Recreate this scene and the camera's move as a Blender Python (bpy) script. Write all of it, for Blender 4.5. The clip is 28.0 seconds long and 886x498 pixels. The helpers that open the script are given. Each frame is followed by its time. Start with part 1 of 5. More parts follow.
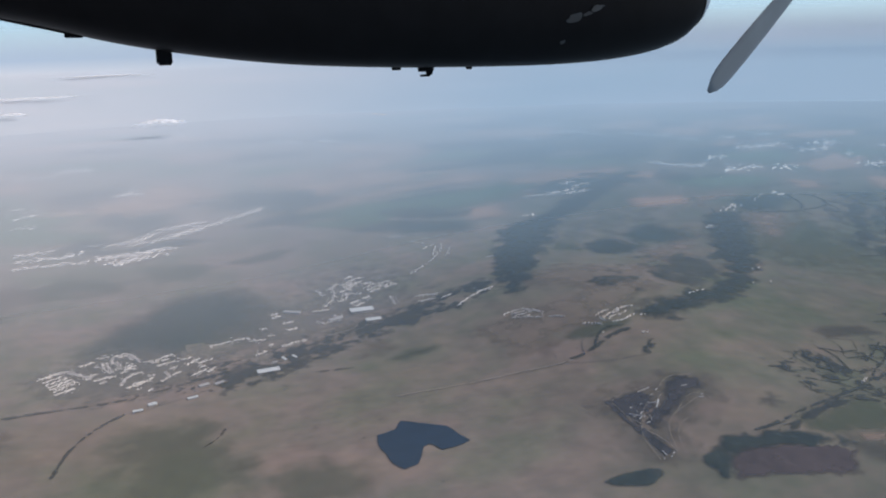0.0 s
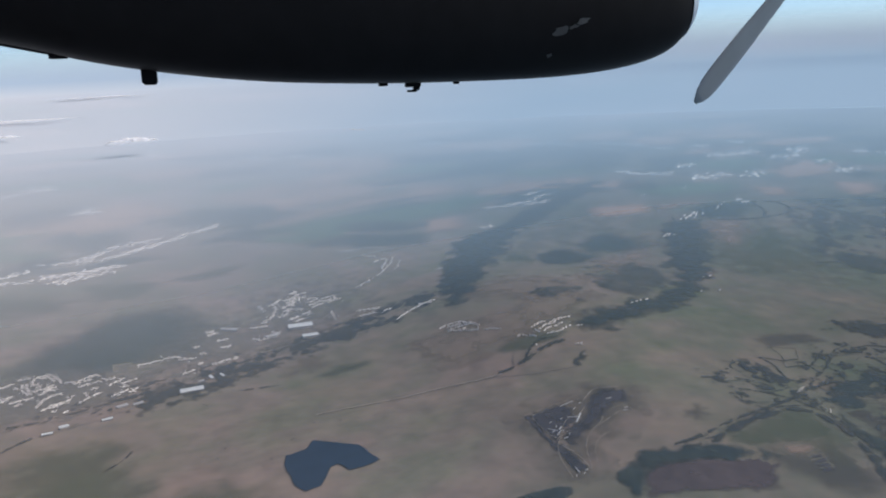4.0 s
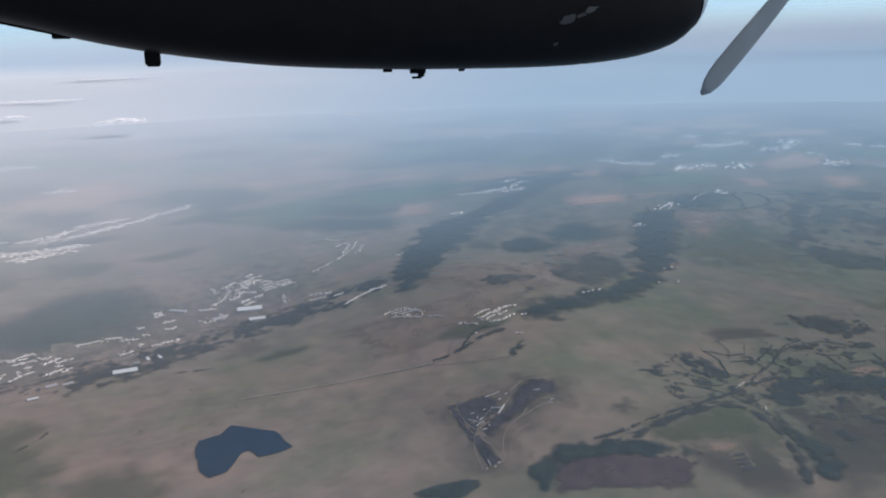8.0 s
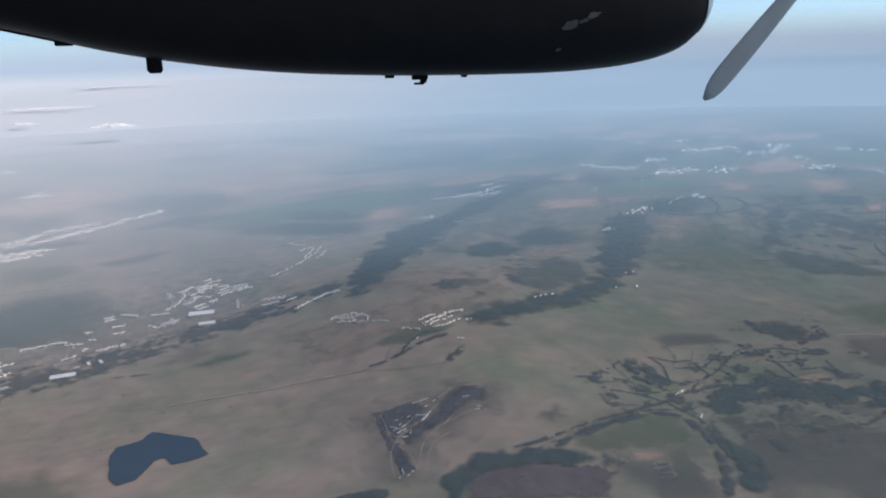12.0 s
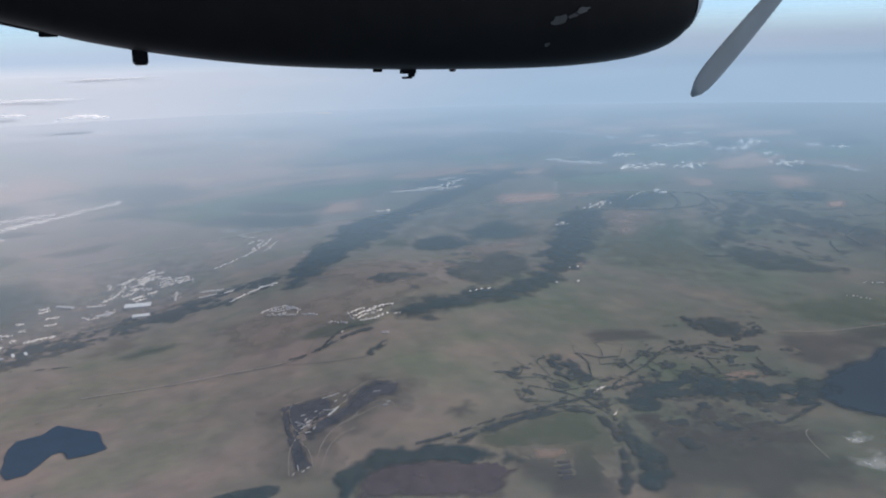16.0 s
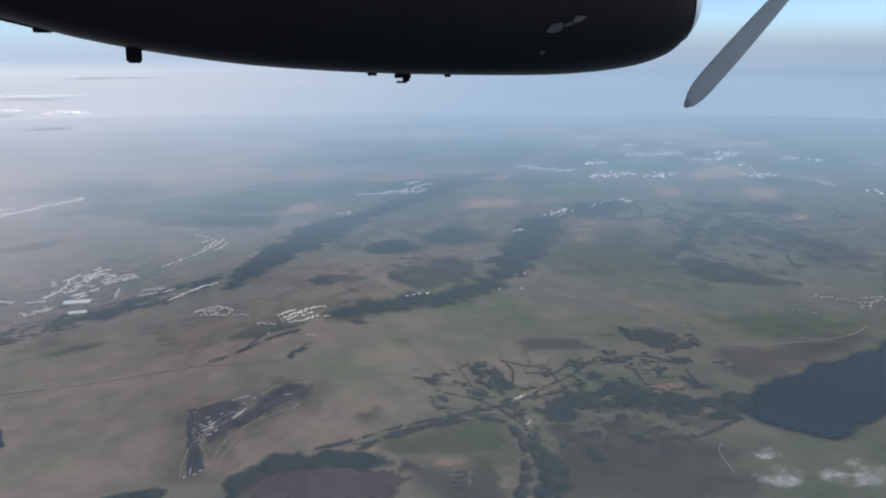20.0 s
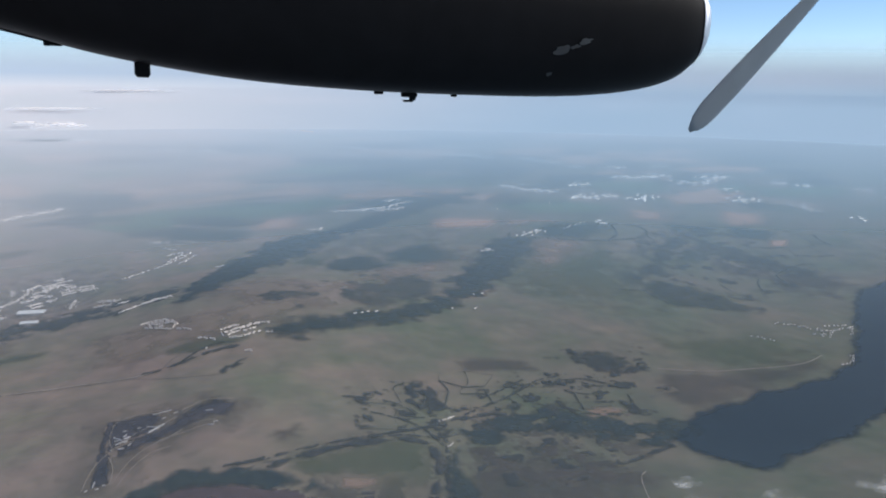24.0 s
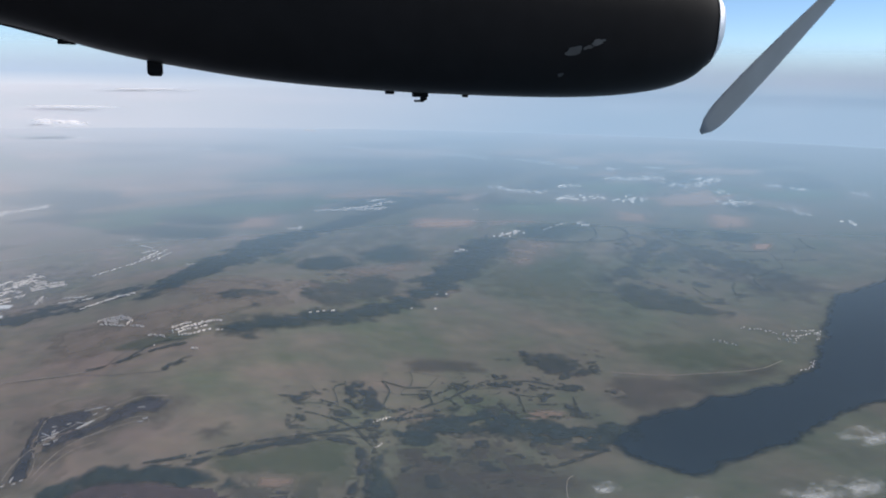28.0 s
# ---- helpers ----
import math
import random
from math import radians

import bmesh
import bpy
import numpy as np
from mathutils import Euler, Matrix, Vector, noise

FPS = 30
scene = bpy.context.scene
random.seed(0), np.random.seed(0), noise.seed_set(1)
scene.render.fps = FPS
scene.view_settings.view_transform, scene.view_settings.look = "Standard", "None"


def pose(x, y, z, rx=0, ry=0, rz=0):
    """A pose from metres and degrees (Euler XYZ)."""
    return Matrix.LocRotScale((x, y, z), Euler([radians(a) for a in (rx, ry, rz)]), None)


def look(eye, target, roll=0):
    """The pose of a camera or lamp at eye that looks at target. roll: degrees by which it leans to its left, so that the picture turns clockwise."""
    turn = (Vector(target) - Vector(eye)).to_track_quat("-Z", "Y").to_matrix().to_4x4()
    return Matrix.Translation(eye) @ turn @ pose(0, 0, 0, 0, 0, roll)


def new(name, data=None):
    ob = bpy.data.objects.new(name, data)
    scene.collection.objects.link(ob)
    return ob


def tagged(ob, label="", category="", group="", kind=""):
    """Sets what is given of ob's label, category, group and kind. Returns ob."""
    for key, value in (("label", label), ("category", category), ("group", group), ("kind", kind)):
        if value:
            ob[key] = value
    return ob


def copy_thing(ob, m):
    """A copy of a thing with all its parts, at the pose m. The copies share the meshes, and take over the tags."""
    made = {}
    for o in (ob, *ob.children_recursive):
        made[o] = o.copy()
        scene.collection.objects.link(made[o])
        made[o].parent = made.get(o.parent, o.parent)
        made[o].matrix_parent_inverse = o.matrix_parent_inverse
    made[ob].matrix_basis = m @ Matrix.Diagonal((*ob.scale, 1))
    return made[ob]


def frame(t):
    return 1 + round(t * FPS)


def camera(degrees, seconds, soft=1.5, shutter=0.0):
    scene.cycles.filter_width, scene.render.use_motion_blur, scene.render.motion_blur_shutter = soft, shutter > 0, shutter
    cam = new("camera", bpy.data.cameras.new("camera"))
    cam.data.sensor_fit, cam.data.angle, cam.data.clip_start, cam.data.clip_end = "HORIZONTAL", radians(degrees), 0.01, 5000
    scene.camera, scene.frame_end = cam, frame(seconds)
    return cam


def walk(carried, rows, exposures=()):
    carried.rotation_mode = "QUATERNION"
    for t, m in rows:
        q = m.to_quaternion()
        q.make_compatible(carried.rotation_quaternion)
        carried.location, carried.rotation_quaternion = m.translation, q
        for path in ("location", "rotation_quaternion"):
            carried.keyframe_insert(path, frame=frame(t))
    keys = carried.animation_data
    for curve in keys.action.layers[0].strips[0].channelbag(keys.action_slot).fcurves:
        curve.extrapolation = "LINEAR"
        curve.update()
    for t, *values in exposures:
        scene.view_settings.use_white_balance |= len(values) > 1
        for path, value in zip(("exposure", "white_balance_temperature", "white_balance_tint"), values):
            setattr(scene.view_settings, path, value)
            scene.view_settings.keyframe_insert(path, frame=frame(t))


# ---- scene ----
# camera: the aircraft's straight flight, a hand-held camera looking out under the engine
cam = camera(56.9, 28.0, soft=2.0)
# seconds, x, y, z, yaw to the left, pitch up, roll to the left
ROWS = [
    (0.0, 0.00, 0.00, 95.00, -21.64, -14.26, -1.97),
    (0.5, 3.15, -0.20, 94.43, -21.60, -13.61, -2.06),
    (1.0, 6.27, -0.40, 93.88, -21.51, -13.49, -2.21),
    (1.5, 9.36, -0.61, 93.33, -21.48, -13.45, -2.38),
    (2.0, 12.43, -0.83, 92.79, -21.66, -13.35, -2.62),
    (2.5, 15.47, -1.07, 92.26, -21.60, -13.11, -2.81),
    (3.0, 18.48, -1.30, 91.74, -21.62, -12.98, -2.91),
    (3.5, 21.48, -1.55, 91.22, -21.67, -13.01, -3.03),
    (5.5, 33.21, -2.64, 89.27, -21.12, -13.97, -2.10),
    (6.0, 36.09, -2.93, 88.80, -20.92, -14.14, -2.14),
    (6.5, 38.95, -3.23, 88.34, -20.74, -14.25, -2.13),
    (7.0, 41.79, -3.55, 87.90, -20.68, -14.17, -2.10),
    (7.5, 44.60, -3.87, 87.46, -20.68, -14.00, -1.96),
    (8.0, 47.40, -4.20, 87.04, -20.68, -13.90, -1.95),
    (8.5, 50.18, -4.54, 86.62, -20.60, -13.79, -2.06),
    (9.0, 52.94, -4.89, 86.22, -20.53, -13.68, -2.29),
    (9.5, 55.69, -5.24, 85.82, -20.46, -13.59, -2.31),
    (10.0, 58.41, -5.61, 85.44, -20.30, -13.56, -2.41),
    (10.5, 61.12, -5.99, 85.06, -20.11, -13.54, -2.45),
    (11.0, 63.82, -6.38, 84.70, -19.95, -13.41, -2.45),
    (11.5, 66.49, -6.77, 84.35, -19.87, -13.33, -2.34),
    (12.0, 69.16, -7.18, 84.00, -19.80, -13.39, -2.12),
    (12.5, 71.81, -7.60, 83.67, -19.73, -13.42, -2.08),
    (14.5, 82.28, -9.36, 82.46, -19.65, -13.70, -1.52),
    (15.0, 84.87, -9.82, 82.19, -19.77, -13.77, -1.57),
    (15.5, 87.44, -10.30, 81.92, -19.89, -13.80, -1.59),
    (16.0, 90.01, -10.78, 81.67, -19.98, -13.73, -1.69),
    (16.5, 92.56, -11.28, 81.44, -20.09, -13.70, -1.58),
    (17.0, 95.11, -11.78, 81.21, -20.19, -13.81, -1.33),
    (17.5, 97.65, -12.30, 80.99, -20.24, -13.88, -1.10),
    (18.0, 100.18, -12.82, 80.79, -20.17, -13.82, -0.88),
    (18.5, 102.71, -13.36, 80.60, -20.13, -13.72, -0.72),
    (19.0, 105.22, -13.90, 80.42, -20.06, -13.63, -0.71),
    (19.5, 107.73, -14.46, 80.26, -19.99, -13.42, -0.59),
    (20.0, 110.24, -15.02, 80.10, -19.95, -13.34, -0.31),
    (20.5, 112.74, -15.60, 79.96, -19.89, -13.09, -0.27),
    (21.0, 115.23, -16.18, 79.84, -19.82, -12.73, -0.46),
    (21.5, 117.72, -16.78, 79.72, -19.61, -12.47, -0.52),
    (23.5, 127.66, -19.27, 79.39, -19.10, -12.07, 0.35),
    (24.0, 130.14, -19.92, 79.35, -19.04, -11.99, 0.71),
    (24.5, 132.62, -20.58, 79.31, -18.96, -11.96, 0.92),
    (25.0, 135.10, -21.25, 79.29, -18.80, -12.03, 0.94),
    (25.5, 137.58, -21.93, 79.28, -18.65, -12.00, 0.79),
    (26.0, 140.06, -22.62, 79.29, -18.45, -11.99, 0.86),
    (26.5, 142.54, -23.33, 79.31, -18.29, -11.99, 0.91),
    (27.0, 145.02, -24.04, 79.34, -18.09, -11.99, 0.89),
    (27.5, 147.51, -24.76, 79.39, -17.86, -11.99, 0.93),
    (28.0, 150.00, -25.50, 79.45, -17.64, -11.99, 1.00),
]


def aim(x, y, z, yaw, pitch, roll):
    way = Vector((-math.sin(radians(yaw)) * math.cos(radians(pitch)), math.cos(radians(yaw)) * math.cos(radians(pitch)), math.sin(radians(pitch))))
    return look((x, y, z), Vector((x, y, z)) + way, roll)


walk(cam, [(r[0], aim(*r[1:])) for r in ROWS], [(0, 1.06), (3, 1.05), (9, 1.14), (20, 1.2), (28, 1.24)])

# ---- world, sun, exposure ----
SUN_AZIMUTH, SUN_HEIGHT = radians(104), radians(44)
world = bpy.data.worlds.new("world")
scene.world = world
world.use_nodes = True
sky = world.node_tree.nodes.new("ShaderNodeTexSky")
sky.sky_type, sky.sun_disc = "NISHITA", False
sky.sun_elevation, sky.sun_rotation = SUN_HEIGHT, SUN_AZIMUTH
sky.altitude, sky.air_density, sky.dust_density, sky.ozone_density = 2000, 0.8, 0.2, 5.0
world.node_tree.links.new(sky.outputs[0], world.node_tree.nodes["Background"].inputs[0])
world.node_tree.nodes["Background"].inputs[1].default_value = 0.059
sun = new("sun", bpy.data.lights.new("sun", "SUN"))
sun.data.energy, sun.data.angle, sun.data.color = 2.35, radians(70), (1.0, 0.95, 0.89)
# a hazy sun to the right of the line of sight, its disc spread by thin cloud
to_sun = Vector((math.sin(SUN_AZIMUTH) * math.cos(SUN_HEIGHT), math.cos(SUN_AZIMUTH) * math.cos(SUN_HEIGHT), math.sin(SUN_HEIGHT)))
sun.matrix_world = look(to_sun * 500, (0, 0, 0))


# plan: outlines on the ground, in metres
# hills and hollows: x, y, height, radius
HILLS = [(75, 177, 0.6, 40), (119, 321, 0.9, 65), (127, 242, -1.0, 52), (151, 223, 4.0, 50), (129, 277, 0.9, 58), (81, 294, -5.0, 60), (250, 417, 2.4, 86), (76, 479, -2.1, 91), (166, 128, 1.2, 36), (296, 336, 3.9, 78), (142, 169, 4.6, 40), (193, 156, -0.9, 43), (234, 259, 2.9, 61), (498, 472, 2.2, 117), (344, 437, 4.0, 97), (163, 252, 6.8, 55), (341, 213, -1.0, 67), (305, 185, -0.1, 59), (131, 302, 2.1, 62), (15, 424, -3.8, 83), (126, 207, -1.4, 46), (10, 245, -2.4, 53), (250, 135, -3.0, 47), (300, 155, -1.8, 55), (350, 190, -1.3, 66), (400, 240, -3.0, 78)]
WATER_NORTH = [(247.2, 146.9), (257.9, 151.4), (270.7, 152.7), (279.1, 156.1), (290.7, 158.3), (304.2, 161.1), (321.3, 164.8), (331.9, 168.0), (341.9, 176.2), (360.9, 196.1), (383.2, 218.9), (405.2, 239.2), (426.0, 247.3), (445.5, 252.6), (484.8, 266.9)]
WATER_SOUTH = [(369.5, 149.2), (332.9, 141.3), (318.3, 139.4), (301.0, 132.5), (287.2, 126.4), (276.4, 125.2), (267.5, 121.6), (258.2, 119.2), (252.6, 123.1), (249.3, 131.2), (246.0, 137.4)]
POND = [(53.5, 184.3), (54.8, 189.8), (60.0, 190.5), (63.3, 195.2), (72.9, 186.2), (75.2, 175.5), (72.8, 174.3), (67.2, 174.2), (65.5, 178.6), (63.6, 178.1), (59.3, 170.2), (55.3, 169.5), (53.8, 172.9)]
WOODS = [
    ('woodland', 'dark bare conifer plantation in the main valley', [(130.7, 267.5), (138.1, 288.6), (149.7, 317.8), (161.4, 337.7), (174.5, 357.5), (189.7, 370.8), (210.7, 378.8), (228.1, 390.9), (246.5, 403.0), (265.0, 416.9), (289.0, 432.2), (306.1, 439.3), (282.7, 412.5), (250.6, 389.5), (227.4, 373.9), (209.7, 364.3), (189.1, 336.2), (168.9, 311.5), (153.9, 290.2), (144.9, 282.6), (135.0, 261.5)], 2.2, 1.2, 'conifer'),
    ('woodland', 'dark strip of woodland beside the valley railway', [(25.4, 262.7), (38.8, 264.6), (54.7, 274.4), (72.1, 276.7), (91.6, 282.0), (98.0, 287.1), (118.1, 289.4), (135.0, 293.4), (130.1, 277.8), (112.4, 270.3), (96.2, 270.0), (77.4, 266.0), (63.3, 259.9), (54.5, 256.3), (42.1, 251.8), (28.4, 245.9), (19.4, 243.0)], 0.9, 1, 'broadleaf'),
    ('woodland', 'dark forest along the second valley', [(155.1, 215.6), (163.7, 222.5), (175.5, 226.7), (186.3, 227.7), (198.8, 231.2), (210.9, 239.0), (227.2, 257.5), (243.5, 280.5), (260.6, 312.7), (281.7, 332.3), (300.5, 336.3), (288.5, 313.6), (264.8, 282.7), (247.5, 262.7), (232.2, 248.7), (218.2, 235.7), (204.8, 226.4), (193.7, 222.0), (182.4, 220.1), (175.7, 214.7), (167.8, 210.1)], 1.6, 1.1, 'conifer'),
    ('woodland', 'patchy dark wood on the valley side', [(191.0, 258.0), (203.4, 271.7), (217.3, 277.1), (226.5, 268.3), (214.6, 245.4), (199.3, 238.4), (189.1, 237.8), (185.0, 244.9)], 1.3, 1.5, 'sparse'),
    ('copse', 'small oval copse on pale moorland', [(158.8, 254.4), (162.9, 256.8), (166.7, 255.3), (168.5, 250.1), (165.9, 245.2), (161.8, 245.3), (158.4, 249.0)], 0.9, 0.8, 'broadleaf'),
    ('copse', 'low dark copse among brown fields', [(195.6, 316.3), (205.6, 322.3), (214.8, 318.0), (216.9, 307.9), (208.4, 295.3), (198.4, 293.1), (192.6, 300.5)], 1.2, 1.2, 'sparse'),
    ('copse', 'narrow dark copse beside the stream', [(141.1, 193.1), (144.5, 197.7), (148.4, 200.9), (149.0, 198.3), (145.1, 194.2), (141.9, 191.7)], 0.5, 0.5, 'broadleaf'),
    ('plantation', 'curved dark plantation rim round a ploughed field', [(119.1, 133.7), (120.4, 139.5), (123.0, 142.6), (127.8, 143.8), (133.1, 144.3), (138.6, 141.7), (145.2, 141.2), (148.6, 137.7), (154.0, 135.3), (159.3, 130.7), (157.2, 129.9), (151.9, 132.3), (146.5, 134.4), (139.8, 136.3), (133.3, 138.7), (128.2, 138.7), (124.7, 137.7), (122.1, 134.8), (120.5, 130.5)], 0.6, 0.45, 'conifer'),
    ('plantation', 'dark plantation at the foot of the moor', [(93.8, 142.7), (98.6, 143.3), (103.4, 143.1), (107.8, 141.7), (107.8, 139.5), (102.0, 137.6)], 0.6, 0.45, 'conifer'),
    ('woodland', 'dark green wood among small hedged fields', [(188.7, 181.6), (195.2, 181.0), (196.4, 173.6), (195.1, 163.3), (189.0, 162.2), (187.0, 169.2)], 0.7, 0.6, 'broadleaf'),
    ('woodland', 'small dark wood on a field corner', [(173.8, 173.6), (180.9, 175.7), (179.2, 169.8), (173.0, 167.9)], 0.6, 0.6, 'broadleaf'),
    ('woodland', 'long dark wood leading down to the estuary', [(193.9, 152.0), (206.0, 159.5), (218.0, 163.6), (228.0, 160.5), (235.1, 154.7), (245.8, 150.4), (258.1, 151.7), (251.7, 137.7), (241.2, 138.3), (233.5, 144.4), (225.9, 147.9), (216.4, 150.3), (205.9, 149.5), (196.6, 146.4)], 0.7, 0.5, 'conifer'),
    ('woodland', 'dark wooded dingle beside brown pasture', [(190.4, 146.9), (186.3, 134.2), (181.0, 122.3), (175.5, 112.5), (180.9, 111.1), (185.7, 118.8), (188.7, 127.0), (188.2, 133.9), (191.7, 143.7)], 0.6, 0.5, 'conifer'),
    ('woodland', 'dark wood below pale hill pasture', [(245.1, 194.3), (254.2, 197.7), (259.6, 188.6), (265.7, 181.8), (256.0, 181.0), (247.2, 186.0)], 0.8, 0.8, 'broadleaf'),
    ('woodland', 'narrow blue-green wood up a side valley', [(318.1, 268.4), (327.4, 283.0), (349.7, 307.1), (385.9, 335.4), (409.7, 350.8), (394.3, 335.3), (359.0, 307.3), (334.4, 283.1), (322.1, 268.5)], 1.5, 1.5, 'sparse'),
    ('woodland', 'dark wood on a ridge behind the village', [(324.7, 268.5), (335.1, 254.6), (344.4, 237.1), (349.5, 226.4), (333.0, 227.9), (317.3, 238.3), (312.5, 251.4)], 0.9, 1, 'sparse'),
    ('woodland', 'far dark wood beyond green pasture', [(382.8, 330.4), (396.2, 315.6), (402.0, 288.2), (414.4, 268.7), (398.1, 263.7), (384.8, 281.7), (374.9, 303.0)], 1.5, 1.8, 'sparse'),
    ('woodland', 'dark woodland on the far side of the ridge', [(132.7, 435.5), (151.7, 432.3), (171.1, 416.7), (179.1, 401.1), (158.0, 403.7), (139.2, 417.3)], 1.6, 2, 'sparse'),
    ('woodland', 'dark wood strip across upland pasture', [(389.7, 345.9), (387.7, 334.1), (351.1, 299.4), (333.5, 275.9), (321.9, 269.8), (345.6, 300.3)], 1.5, 1.5, 'sparse'),
    ('woodland', 'dark blue wood fringe on the moor edge', [(247.7, 192.3), (257.6, 197.2), (261.8, 191.5), (260.7, 184.9), (250.5, 185.0)], 0.7, 0.8, 'sparse'),
]
HEDGES = [
    ([(119.7, 204.3), (126.6, 203.4), (133.1, 206.8), (139.2, 209.6), (147.9, 211.2)], 0.9, 'belt of dark trees along a moorland stream'),
    ([(140.3, 141.5), (147.0, 141.3), (155.6, 144.0), (164.7, 147.2), (174.6, 149.3), (182.4, 149.6), (185.9, 145.8), (184.5, 137.3), (180.6, 127.6), (175.8, 118.7), (171.0, 111.9)], 1.2, 'dark belt of bare trees along a field boundary'),
    ([(129.0, 202.4), (135.0, 210.7), (141.3, 216.3), (148.6, 213.7)], 0.4, 'line of trees along the stream below the village'),
    ([(-39.6, 247.9), (-31.0, 248.5), (-20.5, 248.6), (-9.6, 248.7), (6.9, 253.4), (21.4, 259.4)], 0.8, 'line of trees beside the river in town'),
    ([(-24.2, 204.3), (-21.0, 219.6), (-14.2, 231.9), (-6.7, 239.0)], 0.5, 'line of bare trees on the hillside'),
    ([(138.7, 143.9), (146.4, 144.2), (155.1, 146.6), (164.3, 149.2), (173.9, 151.7), (182.3, 154.0), (192.2, 156.8)], 0.7, 'hedge of bare trees across the moor'),
    ([(192.0, 157.0), (205.9, 166.1), (215.7, 170.8), (227.1, 179.9), (238.4, 182.2)], 0.5, 'hedge between small green fields'),
    ([(180.9, 161.3), (186.0, 155.9), (188.3, 145.8)], 0.5, 'hedge leading to the farmstead'),
    ([(218.3, 172.1), (220.3, 164.3), (233.4, 165.0), (247.4, 163.4)], 0.5, 'hedge round a damp pasture'),
    ([(165.0, 146.8), (173.1, 150.5), (181.3, 151.9), (187.6, 149.5), (194.8, 151.1)], 0.4, 'dark hedge across rough pasture'),
    ([(182.5, 125.7), (185.0, 134.0), (188.3, 143.3), (190.7, 151.9)], 0.6, 'tree-lined lane past the farmstead'),
    ([(170.0, 172.9), (178.7, 171.8), (185.4, 167.2), (188.3, 159.4)], 0.5, 'hedge of scattered trees on pasture'),
    ([(197.2, 159.4), (206.8, 162.2), (216.5, 159.0), (227.7, 160.0), (242.0, 155.8)], 0.8, 'belt of dark trees along a brook'),
    ([(218.6, 179.7), (225.5, 175.5), (241.1, 180.2), (250.0, 172.5)], 0.5, 'hedge across green fields'),
    ([(227.0, 130.5), (239.9, 135.9), (250.5, 138.5)], 0.9, 'tree belt along the estuary inlet'),
    ([(12.1, 205.4), (17.0, 210.6), (19.2, 215.6)], 0.4, 'clump of trees in a gully'),
    ([(52.0, 246.0), (59.1, 244.3), (64.3, 242.5)], 0.6, 'dark trees in a hollow'),
    ([(223.8, 180.5), (214.5, 174.8), (206.9, 170.6)], 0.4, 'hedge on the valley floor'),
]
